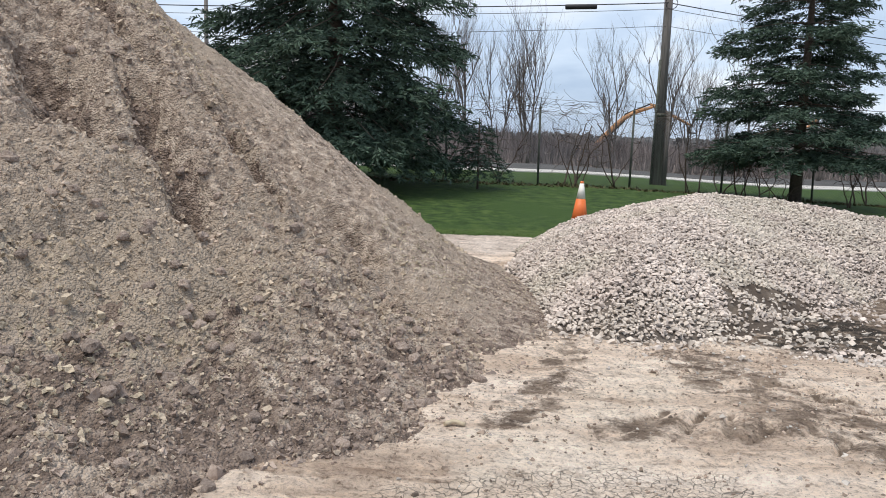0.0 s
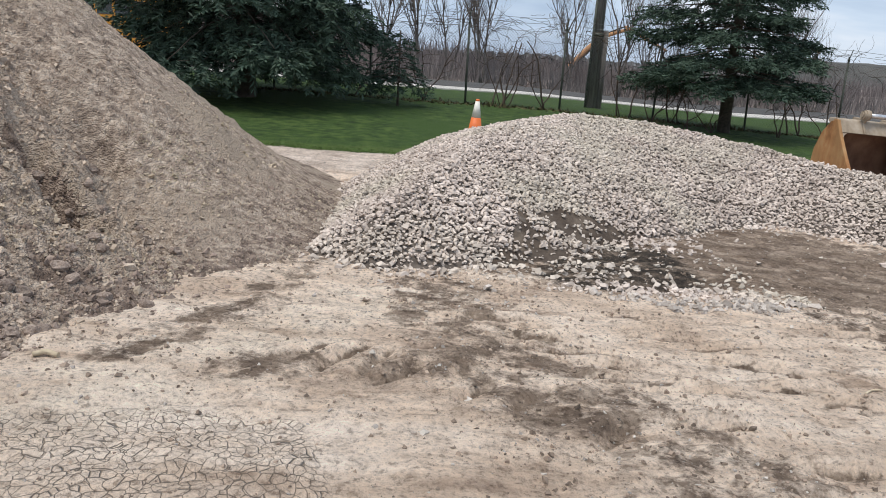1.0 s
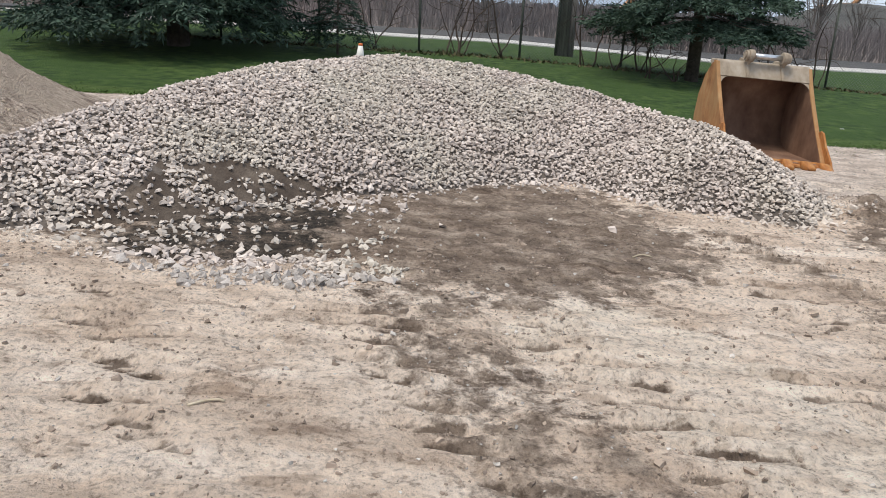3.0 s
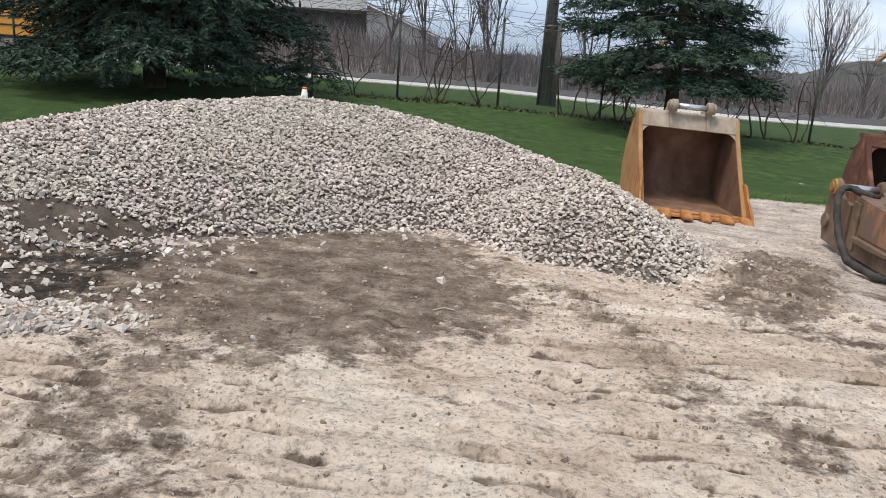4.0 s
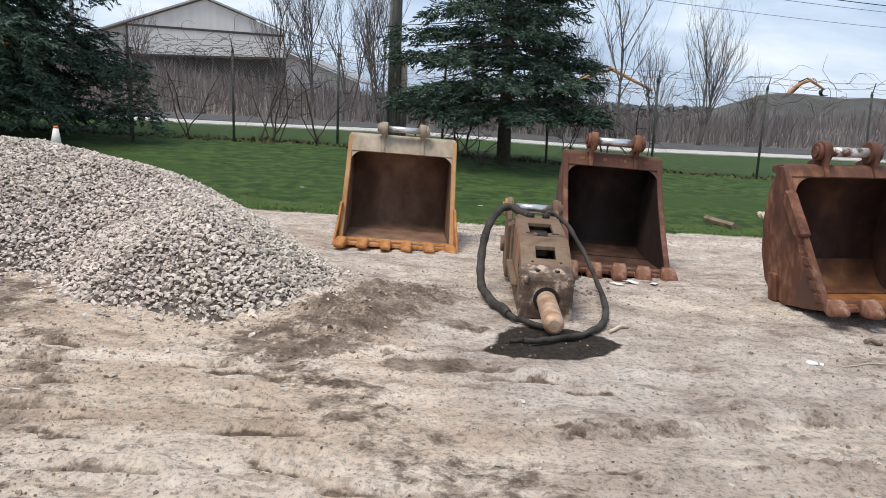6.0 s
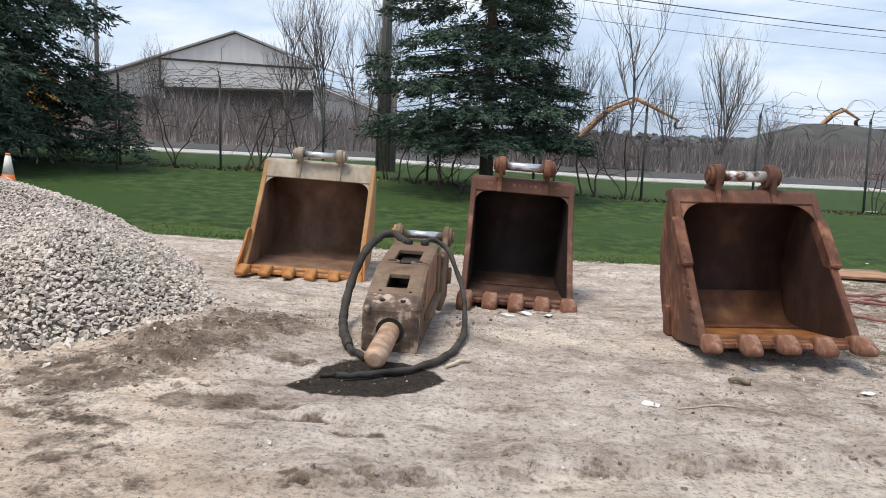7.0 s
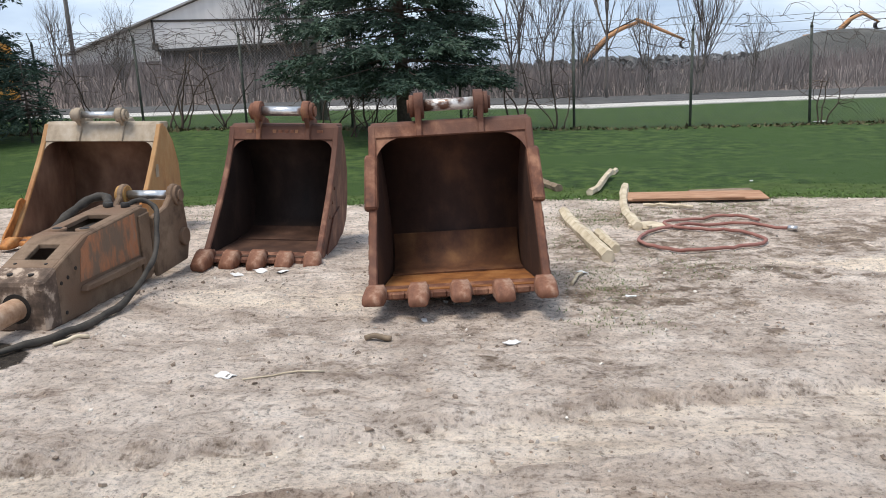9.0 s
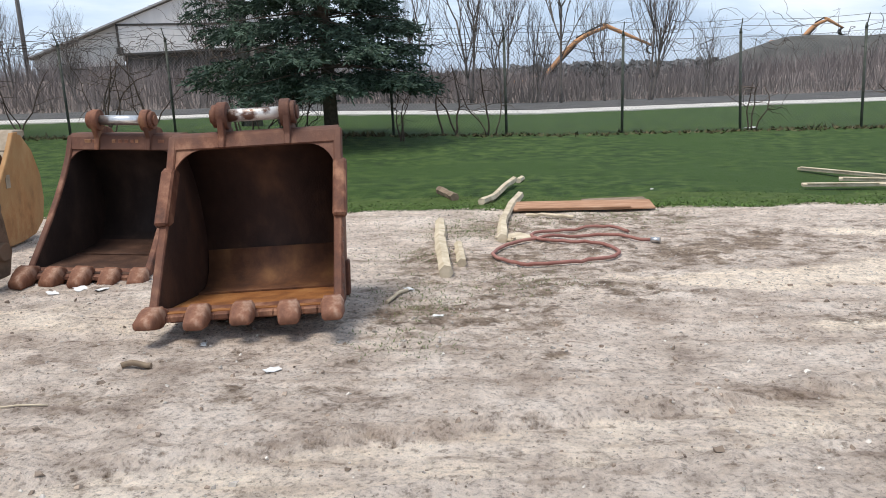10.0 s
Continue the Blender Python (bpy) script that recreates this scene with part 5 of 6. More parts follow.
spruce(pose(-3.1, 22.4, on_ground(-3.1, 22.4)), 13.5, 4.35, 1.5, 165, 3, "huge dark green spruce with drooping boughs on the lawn", 0.55, (0.0, 0.0), 0.6, sprays=62, leaf=0.21, trunk_r=0.3, skirt=0.78)
spruce(pose(10.58, 23.3, on_ground(10.58, 23.3)), 9.6, 2.62, 1.45, 96, 9, "dark green spruce with bare lower trunk on the lawn", 0.30, (-0.16, 0.0), 0.62, tiers=14, sprays=58, leaf=0.17, trunk_r=0.19)
spruce(pose(1.05, 22.9, on_ground(1.05, 22.9)), 2.1, 0.75, 0.65, 26, 15, "young spruce sapling at the edge of larger boughs", 0.35, (0, 0), 0.8, sprays=10, leaf=0.12, trunk_r=0.035)
# dead twigs under the second spruce
for x, y, h, s in ((9.35, 23.0, 1.5, 1), (9.9, 22.7, 1.2, 2), (12.3, 23.4, 1.6, 3), (8.7, 24.1, 1.7, 4)):
    rr = random.Random(s)
    sap = thing("dead_sapling", Matrix.Identity(4), "crooked dead sapling on the lawn under a spruce", "sapling", "dead saplings")
    for k in range(3):
        p = wiggle((x + rr.uniform(-0.1, 0.1), y, on_ground(x, y) - 0.03), (rr.uniform(-0.5, 0.5), 0, 1), h * rr.uniform(0.7, 1.1), 0.02, 9, 0.25, rr, (0, 0, 0.05))
        stem = part("stem", tube(p, [0.022 * (1 - 0.08 * i) for i in range(len(p))], 5), M_VINE, sap)
        for _ in range(4):
            q = wiggle(p[rr.randrange(3, 9)], (rr.uniform(-1, 1), rr.uniform(-0.3, 0.3), rr.uniform(-0.3, 0.6)), 0.6, 0.01, 6, 0.3, rr)
            part("twig", tube(q, [0.009 * (1 - 0.1 * i) for i in range(len(q))], 3), M_VINE, stem)


# ---- bare trees beyond the road ----
def bare_tree(x, y, height, seed, spread=0.55, stems=1):
    rr = random.Random(seed)
    root = thing("bare_tree", pose(x, y, float(bank(np.array(x), np.array(y)))), "leafless grey tree with fine upswept twigs", "tree", "bare trees")
    tr, tw = bmesh.new(), bmesh.new()

    def grow(p, d, length, r, depth):
        pts = wiggle(p, d, length, r, 6, 0.08 if depth else 0.04, rr, (0, 0, 0.11 if depth else 0.12))
        end = 0.5 if depth else 0.35
        tube(pts, [r * (1 - end * i / 6) for i in range(7)], 5 if depth < 2 else 3, tr if depth < 1 else tw)
        if depth >= 4 or r < 0.006:
            return
        for _ in range(7 if depth == 0 else rr.choice((3, 4)) if depth < 3 else 3):
            i = rr.randrange(2, 7)
            q = pts[i]
            dd = (pts[i] - pts[i - 1]).normalized()
            a = rr.uniform(0, 2 * math.pi)
            dd = (dd + Vector((math.cos(a), math.sin(a), 0.15)) * spread * rr.uniform(0.7, 1.4)).normalized()
            grow(q, dd, length * rr.uniform(0.5, 0.75), r * rr.uniform(0.4, 0.6), depth + 1)
    for s in range(stems):
        grow(Vector((rr.uniform(-0.2, 0.2) * (stems > 1), 0, -0.2)), Vector((rr.uniform(-0.3, 0.3) * (stems > 1), 0, 1)), height * 0.62, height * 0.0105, 0)
    part("trunk", tr, M_TWIG, root)
    part("branch_crown", tw, M_TWIG, root)
    return root


# ---- scrub bank, spoil heap, far country ----
def bank_top(x):
    return np.interp(x, [-80, -12, -4, 2, 14, 22, 32, 60, 90], [3.3, 3.1, 2.4, 2.0, 1.5, 1.1, 1.5, 2.4, 2.4])


def bank(x, y):
    r0 = road_near(x) + 11.6
    t = np.clip((y - r0) / 6.0, 0, 1)
    t = t * t * (3 - 2 * t)
    z0 = level(x, y)
    return z0 + (bank_top(x) - 0.9 - z0) * t + 0.12 * noise2(x, y, 0.5, 41) * t


# The bank's brown is lightened as well, to carry haze.
M_BANK = blotched("hazy_brown_bank", [(0.3, (0.14, 0.113, 0.103)), (0.7, (0.25, 0.206, 0.188))], 0.6, 0.95, bump=0.5, bump_scale=3)
tagged(grid_mesh("scrub_bank", np.arange(-85, 92, 1.2), np.arange(41, 75, 0.8), lambda x, y: bank(x, y) - 0.06, [M_BANK], keep=lambda x, y: y > road_near(x) + 11.7),
       "brown bank covered in dry scrub", "bank", kind="structure")
rng = np.random.default_rng(12)
n = 36000
bx = rng.uniform(-70, 75, n)
by = road_near(bx) + 11.9 + rng.beta(1.1, 2.0, n) * 13
bz = bank(bx, by)
bh = rng.uniform(0.35, 1.0, n) * rng.uniform(0.8, 2.1, n) * (1 + 0.35 * noise2(bx, by, 0.25, 43))
lean = rng.normal(0, 0.27, (n, 2)) * bh[:, None]
bw = rng.uniform(0.008, 0.03, n)
v = np.stack([np.stack([bx - bw, by, bz - 0.05], 1), np.stack([bx + bw, by, bz - 0.05], 1),
              np.stack([bx + lean[:, 0] * 0.5 + bw * 0.6, by + lean[:, 1] * 0.5, bz + bh * 0.55], 1), np.stack([bx + lean[:, 0] * 0.5 - bw * 0.6, by + lean[:, 1] * 0.5, bz + bh * 0.55], 1),
              np.stack([bx + lean[:, 0], by + lean[:, 1], bz + bh], 1)], 1)
i5 = 5 * np.arange(n)
faces = np.stack([i5, i5 + 1, i5 + 2, i5 + 3], 1).tolist() + np.stack([i5 + 3, i5 + 2, i5 + 4], 1).tolist()
tagged(raw("dry_scrub", v.reshape(-1, 3).tolist(), faces, M_BRUSH), "dense dry brown scrub beyond the road", "scrub", kind="stuff")
for x, y, h, s, st in ((17.6, 45.5, 8.0, 21, 1), (22.0, 46, 6.2, 2, 3), (20.0, 46.5, 4.6, 3, 2), (5.0, 45, 6.6, 4, 3), (12.9, 46, 7.2, 5, 2), (-0.8, 44.5, 6.0, 6, 2), (1.6, 45, 6.8, 7, 2),
                       (3.2, 46, 5.6, 8, 2), (14.6, 46, 5.0, 9, 3), (-11.5, 45, 4.6, 10, 2), (10.2, 47, 6.4, 11, 2), (16.2, 47, 4.2, 12, 3), (-8.0, 45, 4.0, 13, 3), (25.5, 48, 3.8, 14, 2)):
    bare_tree(x, y, h, s, 0.62 if st == 1 else 0.5, st)

M_SPOIL = blotched("dark_spoil", [(0.3, (0.05, 0.05, 0.047)), (0.7, (0.115, 0.112, 0.105))], 0.25, 0.95, bump=0.6, bump_scale=1.5)


def spoil(x, y):
    return np.maximum(0, 5.5 * np.exp(-((x - 66) / 17) ** 4 - ((y - 122) / 12) ** 2) + 2.6 * np.exp(-((x - 47) / 9) ** 2 - ((y - 118) / 10) ** 2) + 0.4 * noise2(x, y, 0.2, 51)) - 0.9


tagged(grid_mesh("spoil_mound", np.arange(30, 110, 1.2), np.arange(98, 150, 1.5), spoil, [M_SPOIL]), "dark bulldozed heap of spoil in the distance", "spoil heap")
# Grey haze is mixed into the colour of the far trees.
M_FARWOOD = blotched("far_woods", [(0.3, (0.075, 0.08, 0.085)), (0.7, (0.15, 0.15, 0.15))], 0.06, 0.95, per_island=0.3)
rng = np.random.default_rng(33)
n = 9000
fx, fy = rng.uniform(-330, 420, n), rng.uniform(300, 380, n)
pos = np.stack([fx, fy, rng.uniform(0.3, 1.0, n) ** 1.5 * (4.2 + 1.4 * noise2(fx, fy * 0, 0.02, 61))], 1)
tagged(lumps("far_woods", pos, rng.uniform(1.6, 4.0, n), M_FARWOOD, 0.8, 4), "hazy grey treeline on the horizon", "woods", kind="stuff")

# ---- warehouse ----
M_SIDING = blotched("pale_grey_siding", [(0.3, (0.60, 0.59, 0.58)), (0.7, (0.70, 0.685, 0.67))], 0.35, 0.7, stretch=(3, 1, 0.3))
M_SIDING_B = blotched("grey_beige_siding", [(0.3, (0.50, 0.49, 0.47)), (0.7, (0.58, 0.57, 0.55))], 0.35, 0.7, stretch=(3, 1, 0.3))
M_ROOF = blotched("grey_roof_sheet", [(0.3, (0.28, 0.28, 0.28)), (0.7, (0.38, 0.38, 0.38))], 0.3, 0.7)
# Trim colour, also used for the shade painted below the gable.
M_TRIM_SHADE = material("dark_trim_and_bay_shade", (0.06, 0.055, 0.05), 0.8)
wh = thing("warehouse", pose(0, 100, -0.8), "large pale grey metal warehouse with shallow gable", "building")


def front(name, pts, y0, y1, m, label=""):
    bm = bmesh.new()
    a = [bm.verts.new((x, y0, z)) for x, z in pts]
    c = [bm.verts.new((x, y1, z)) for x, z in pts]
    bm.faces.new(a)
    bm.faces.new(c[::-1])
    for i in range(len(pts)):
        j = (i + 1) % len(pts)
        bm.faces.new((a[i], c[i], c[j], a[j]))
    return part(name, bm, m, wh, label)


front("gable_wall", [(-32.4, 6.9), (-32.4, 10.55), (-22.7, 13.6), (-13.1, 10.0), (-13.1, 7.0)], 0, 0.3, M_SIDING)
front("side_bay_wall", [(-44, 5.6), (-44, 6.8), (-32.4, 10.55), (-32.4, 5.6)], 0.6, 0.9, M_SIDING_B)
# Solid sheet whose dark colour gives the shade of the open bays.
front("lower_wall", [(-44, 0), (-44, 5.6), (-32.4, 5.6), (-32.4, 6.9), (-13.1, 7.0), (-13.1, 0)], 1.2, 1.6, M_TRIM_SHADE, "dark wall coloured like shaded open bays")
front("lean_to_wall", [(-13.1, 0), (-13.1, 7.8), (-4.0, 4.4), (-4.0, 0)], 0.8, 1.1, M_SIDING_B)
for (x0, z0), (x1, z1) in (((-44.5, 6.75), (-22.7, 13.75)), ((-22.7, 13.75), (-12.6, 9.95)), ((-13.1, 7.95), (-3.6, 4.35))):
    front("roof", [(x0, z0), (x0, z0 + 0.22), (x1, z1 + 0.22), (x1, z1)], -0.5, 24, M_ROOF)
front("band", [(-32.5, 10.25), (-32.5, 10.5), (-13.0, 9.75), (-13.0, 9.5)], -0.12, 0.0, M_TRIM_SHADE)
front("corner_trim", [(-32.55, 6.9), (-32.55, 10.5), (-32.3, 10.5), (-32.3, 6.9)], -0.12, 0.0, M_TRIM_SHADE)
front("fascia", [(-32.5, 6.7), (-32.5, 6.95), (-13.0, 7.05), (-13.0, 6.8)], -0.1, 0.0, M_TRIM_SHADE)
front("vent_box", [(-32.6, 6.9), (-32.6, 7.7), (-31.9, 7.7), (-31.9, 6.9)], -0.5, -0.12, M_TRIM_SHADE)
for k in range(16):
    x = -31.2 + k * 1.15
    front("siding_rib", [(x, 7.0), (x, 9.5), (x + 0.06, 9.5), (x + 0.06, 7.0)], -0.05, 0.0, M_SIDING)
for x, w in ((-41.5, 3.0), (-36.8, 3.0)):
    front("dock_door", [(x, 0.5), (x, 5.0), (x + w, 5.0), (x + w, 0.5)], 1.05, 1.2, M_B2, "dull red dock door")

# ---- excavators working far off ----
M_EXC = blotched("faded_orange_paint", [(0.3, (0.40, 0.20, 0.09)), (0.7, (0.52, 0.29, 0.15))], 0.8, 0.7)


def digger(m, elbow, tip, label):
    root = thing("excavator", m, label, "excavator", "distant excavators")
    part("undercarriage", block((-2.0, -1.5, 0), (2.0, 1.5, 0.9), 0.1), M_DARK, root)
    part("house", block((-2.4, -1.4, 1.0), (1.2, 1.4, 2.6), 0.15), M_EXC, root)
    cab = part("cab", block((0.3, -1.4, 1.1), (1.8, -0.3, 3.0), 0.1), M_EXC, root)
    part("cab_window", block((0.5, -1.42, 2.0), (1.6, -1.36, 2.8), 0.03), M_DARK, cab)
    base = Vector((1.4, 0, 2.0))
    e, t = Vector(elbow), Vector(tip)
    knee = base.lerp(e, 0.55) + Vector((0, 0, 0.12 * (e - base).length))
    part("boom", tube(curve_points([base, knee, e], 9), [0.26, 0.29, 0.33, 0.35, 0.33, 0.29, 0.26, 0.23, 0.2], 6), M_EXC, root)
    part("stick", tube([e + (e - t).normalized() * 0.6, e, e.lerp(t, 0.5), t], [0.15, 0.25, 0.2, 0.14], 6), M_EXC, root)
    part("ram", rod(base + Vector((0.4, -0.3, 0.1)), knee + Vector((0, -0.3, -0.35)), 0.1, sides=6), M_DARK, root)
    part("ram", rod(knee + Vector((0, 0, 0.45)), e + (e - t).normalized() * 0.5 + Vector((0, 0, 0.1)), 0.09, sides=6), M_DARK, root)
    bk = curved_shell(1.2, [(0, 0), (0.5, -0.1), (0.9, 0.2), (0.9, 0.7), (0.5, 1.0)], 0.08)
    ob = part("digging_bucket", bk, M_DARK, root)
    ob.location, ob.rotation_euler = t + Vector((0.4, 0, -0.9)), (0, 0, radians(90))
    return root


digger(pose(17.3, 101.5, -1.9), (9.7, 0, 8.3), (14.8, 0, 5.9), "orange excavator digging far beyond the road")
digger(pose(56.5, 127, 2.0), (5.5, 0, 5.1), (7.7, 0, 3.8), "orange excavator working on a spoil heap")

# ---- school bus on the road ----
M_BUS = blotched("school_bus_yellow", [(0.3, (0.60, 0.26, 0.03)), (0.7, (0.68, 0.32, 0.05))], 1.0, 0.45)
M_GLASS = material("bus_glass", (0.03, 0.035, 0.04), 0.1, 0.0, 0.6)
M_TYRE = material("tyre_rubber", (0.02, 0.02, 0.02), 0.85)
bus = thing("school_bus", pose(-14.2, 36.4, float(level(np.array(-12.0), np.array(36.4))) + 0.08, 0, 0, -0.6), "yellow school bus with black rub rails on the road", "bus")
part("body", prism([(-1.2, 0.55), (-1.2, 2.55), (-1.05, 2.85), (-0.6, 3.05), (0.6, 3.05), (1.05, 2.85), (1.2, 2.55), (1.2, 0.55)], -3.6, 5.2, 0.03), M_BUS, bus)
part("bonnet", prism([(-1.0, 0.55), (-1.0, 1.45), (-0.8, 1.6), (0.8, 1.6), (1.0, 1.45), (1.0, 0.55)], -5.0, -3.6, 0.05), M_BUS, bus)
for z in (0.95, 1.3, 1.62):
    part("rub_rail", block((-3.55, -1.225, z), (5.15, -1.2, z + 0.07), 0.005), M_TYRE, bus)
for k in range(11):
    part("window", block((-3.4 + k * 0.77, -1.215, 1.85), (-2.76 + k * 0.77, -1.19, 2.45), 0.01), M_GLASS, bus)
part("skirt", block((-3.6, -1.1, 0.42), (5.2, 1.1, 0.56), 0.01), M_TYRE, bus)
for x in (-4.1, 2.75):
    for s in (-1, 1):
        w = part("wheel", rod((x, s * 0.95, 0.5), (x, s * 1.22, 0.5), 0.5, sides=22, bevel=0.04), M_TYRE, bus)
        part("rim", rod((x, s * 1.21, 0.5), (x, s * 1.235, 0.5), 0.27, sides=16), M_EXC, w)

# ---- traffic cone ----
M_CONE = blotched("orange_cone_plastic", [(0.3, (0.62, 0.13, 0.03)), (0.7, (0.75, 0.20, 0.06))], 4, 0.5)
M_BAND = blotched("reflective_band", [(0.3, (0.68, 0.66, 0.6)), (0.7, (0.8, 0.78, 0.72))], 8, 0.4)
M_RUBBER = blotched("black_rubber_base", [(0.3, (0.02, 0.02, 0.02)), (0.7, (0.06, 0.065, 0.06))], 6, 0.8)
cz = on_ground(2.8, 15.75)
drum = thing("concrete_block", pose(2.78, 15.75, cz - 0.02, 0, 0, 8), "dark stained block standing on the lawn edge", "block")
part("body", block((-0.27, -0.25, 0), (0.27, 0.25, 0.17), 0.015), M_RUBBER, drum)
part("rim", block((-0.29, -0.27, 0.13), (0.29, 0.27, 0.16), 0.008), M_RUBBER, drum)
cone = thing("traffic_cone", pose(2.81, 15.75, cz + 0.15, 0, 1.5, 5), "orange traffic cone with pale dirty top on a block", "cone")
part("base_plate", block((-0.22, -0.22, 0), (0.22, 0.22, 0.035), 0.012), M_CONE, cone)
for name, z0, z1, m in (("skirt", 0.03, 0.55, M_CONE), ("pale_collar", 0.55, 0.86, M_BAND), ("tip", 0.86, 0.9, M_CONE)):
    r = lambda z: 0.185 - 0.150 * z / 0.9
    part(name, rod((0, 0, z0), (0, 0, z1), r(z0), r(z1), sides=24), m, cone, "pale reflective band" if m is M_BAND else "")

# ---- timber and hose by the lawn ----
M_LOG = blotched("peeled_pale_wood", [(0.3, (0.36, 0.29, 0.20)), (0.5, (0.52, 0.44, 0.32)), (0.7, (0.64, 0.56, 0.43))], 6, 0.9, bump=0.4, bump_scale=25)
M_BOARD = blotched("brown_plywood", [(0.3, (0.24, 0.13, 0.075)), (0.5, (0.36, 0.20, 0.12)), (0.7, (0.46, 0.29, 0.19))], 3, 0.85, bump=0.2, stretch=(1, 6, 1))
M_DARKWOOD = blotched("weathered_bark_wood", [(0.3, (0.14, 0.10, 0.07)), (0.7, (0.30, 0.23, 0.16))], 6, 0.9, bump=0.4)
M_REDHOSE = blotched("dusty_red_hose", [(0.3, (0.20, 0.075, 0.06)), (0.7, (0.34, 0.17, 0.14))], 5, 0.7)


def log(points, r, label, m=None, group="loose timber", flat=1.0):
    pts = ground_run([(x, y, z + r * 0.8) for x, y, z in points], 10)
    rr = random.Random(int(points[0][0] * 100))
    bm = tube(pts, [r * rr.uniform(0.9, 1.14) for _ in pts], 6)
    for v in bm.verts:
        v.co += Vector((rr.uniform(-1, 1), rr.uniform(-1, 1), rr.uniform(-0.4, 0.4))) * r * 0.12
    for f in bm.faces:
        f.smooth = False
    return tagged(part("log", bm, m or M_LOG, None), label, "log", group)


log([(14.0, 13.43, 0), (14.1, 12.2, 0), (14.26, 10.8, 0)], 0.062, "long pale peeled log lying on the gravel")
log([(14.28, 12.15, 0), (14.37, 11.2, 0)], 0.045, "short pale peeled log beside a longer one")
log([(14.95, 15.4, 0.04), (14.74, 13.76, 0.0), (14.72, 12.35, 0)], 0.055, "crooked pale log with split end")
log([(14.42, 14.99, 0), (14.6, 15.6, 0.02), (14.88, 16.7, 0.06)], 0.05, "bent pale branch lying on the grass")
log([(13.74, 16.25, 0), (14.02, 15.6, 0)], 0.06, "short dark log lying on the grass", M_DARKWOOD)
log([(15.0, 13.95, 0.02), (15.55, 13.67, 0.02)], 0.022, "thin pale strip of wood along a board")
log([(14.95, 17.0, 0), (15.02, 17.25, 0)], 0.045, "small pale piece of wood on the grass")


def board(x, y, w, d, rot, label, m, up=0.03, tilt=0.0, th=0.022):
    ob = thing("board", pose(x, y, on_ground(x, y) + up, tilt, 1.0, rot), label, "board", "loose timber")
    bm = block((-w / 2, -d / 2, 0), (w / 2, d / 2, th), 0.004)
    part("panel", bm, m, ob)
    part("batten", block((-w / 2 + 0.05, -d / 2 - 0.01, th + 0.002), (w / 2 - 0.3, -d / 2 + 0.03, th + 0.02), 0.004), m, ob)
    return ob


board(15.72, 14.45, 1.75, 0.42, 1.0, "torn brown plywood board lying on gravel", M_BOARD, 0.05, 5)
board(16.2, 15.0, 0.85, 0.3, 8.0, "short weathered board beneath larger plywood", M_DARKWOOD, 0.03, 3)
board(14.85, 12.5, 0.32, 0.3, 35, "small pale chip of board on gravel", M_LOG, 0.02)
for x, y, w, r in ((19.6, 15.9, 1.3, -4), (20.1, 16.9, 1.9, -52), (20.2, 16.2, 1.2, -20)):
    board(x, y, w, 0.12, r, "weathered pale plank lying on the grass", M_LOG, 0.05, 4, 0.04)
hp = [(16.02, 12.64), (15.79, 12.98), (15.23, 12.83), (15.02, 12.59), (15.12, 12.21), (15.48, 12.08), (15.73, 11.89), (15.76, 11.48), (15.46, 11.27), (15.14, 11.15), (14.85, 11.22), (14.63, 11.64),
      (14.83, 12.11), (15.19, 12.36), (15.68, 12.54), (16.17, 12.18)]
pts = ground_run([(x, y, 0.03) for x, y in hp], 80)
hose_r = tagged(raw("garden_hose", [], [], M_REDHOSE), "dusty dark red hose in loose loops on gravel", "hose")
part("hose_run", tube(pts, 0.017, 7), M_REDHOSE, hose_r)
part("coupling", rod(pts[-1], pts[-1] + Vector((0.08, -0.04, 0)), 0.028, sides=10), M_PIN, hose_r, "metal hose coupling")

# ---- litter ----
M_PAPER = blotched("dirty_white_paper", [(0.3, (0.58, 0.58, 0.57)), (0.7, (0.74, 0.74, 0.73))], 8, 0.9)


def scrap(x, y, s, seed, label="crumpled dirty white scrap on the ground", m=None, name="paper_scrap"):
    rr = random.Random(seed)
    bm = bmesh.new()
    bmesh.ops.create_grid(bm, x_segments=4, y_segments=3, size=0.5)
    for v in bm.verts:
        v.co = Vector((v.co.x * s * rr.uniform(0.85, 1.15), v.co.y * s * 0.6 * rr.uniform(0.8, 1.2), rr.uniform(0.008, 0.05) * s * 3))
    g = bmesh.ops.extrude_face_region(bm, geom=list(bm.faces))
    for e in g["geom"]:
        if isinstance(e, bmesh.types.BMVert):
            e.co.z += 0.004
    ob = part(name, bm, m or M_PAPER, None)
    ob.matrix_world = pose(x, y, on_ground(x, y), 0, 0, rr.uniform(0, 180))
    return tagged(ob, label, "litter", "litter")


for i, (x, y, s) in enumerate(((11.97, 7.93, 0.14), (13.48, 8.51, 0.12), (11.12, 10.34, 0.16), (11.3, 10.45, 0.2), (11.5, 10.42, 0.14), (21.0, 25.3, 0.4), (14.0, 10.35, 0.12), (14.3, 9.6, 0.1), (16.4, 14.9, 0.16), (12.9, 9.0, 0.08),
                               (16.9, 16.2, 0.1), (9.9, 16.4, 0.12), (6.6, 17.3, 0.1), (11.9, 16.8, 0.1))):
    scrap(x, y, s * 0.75, i)
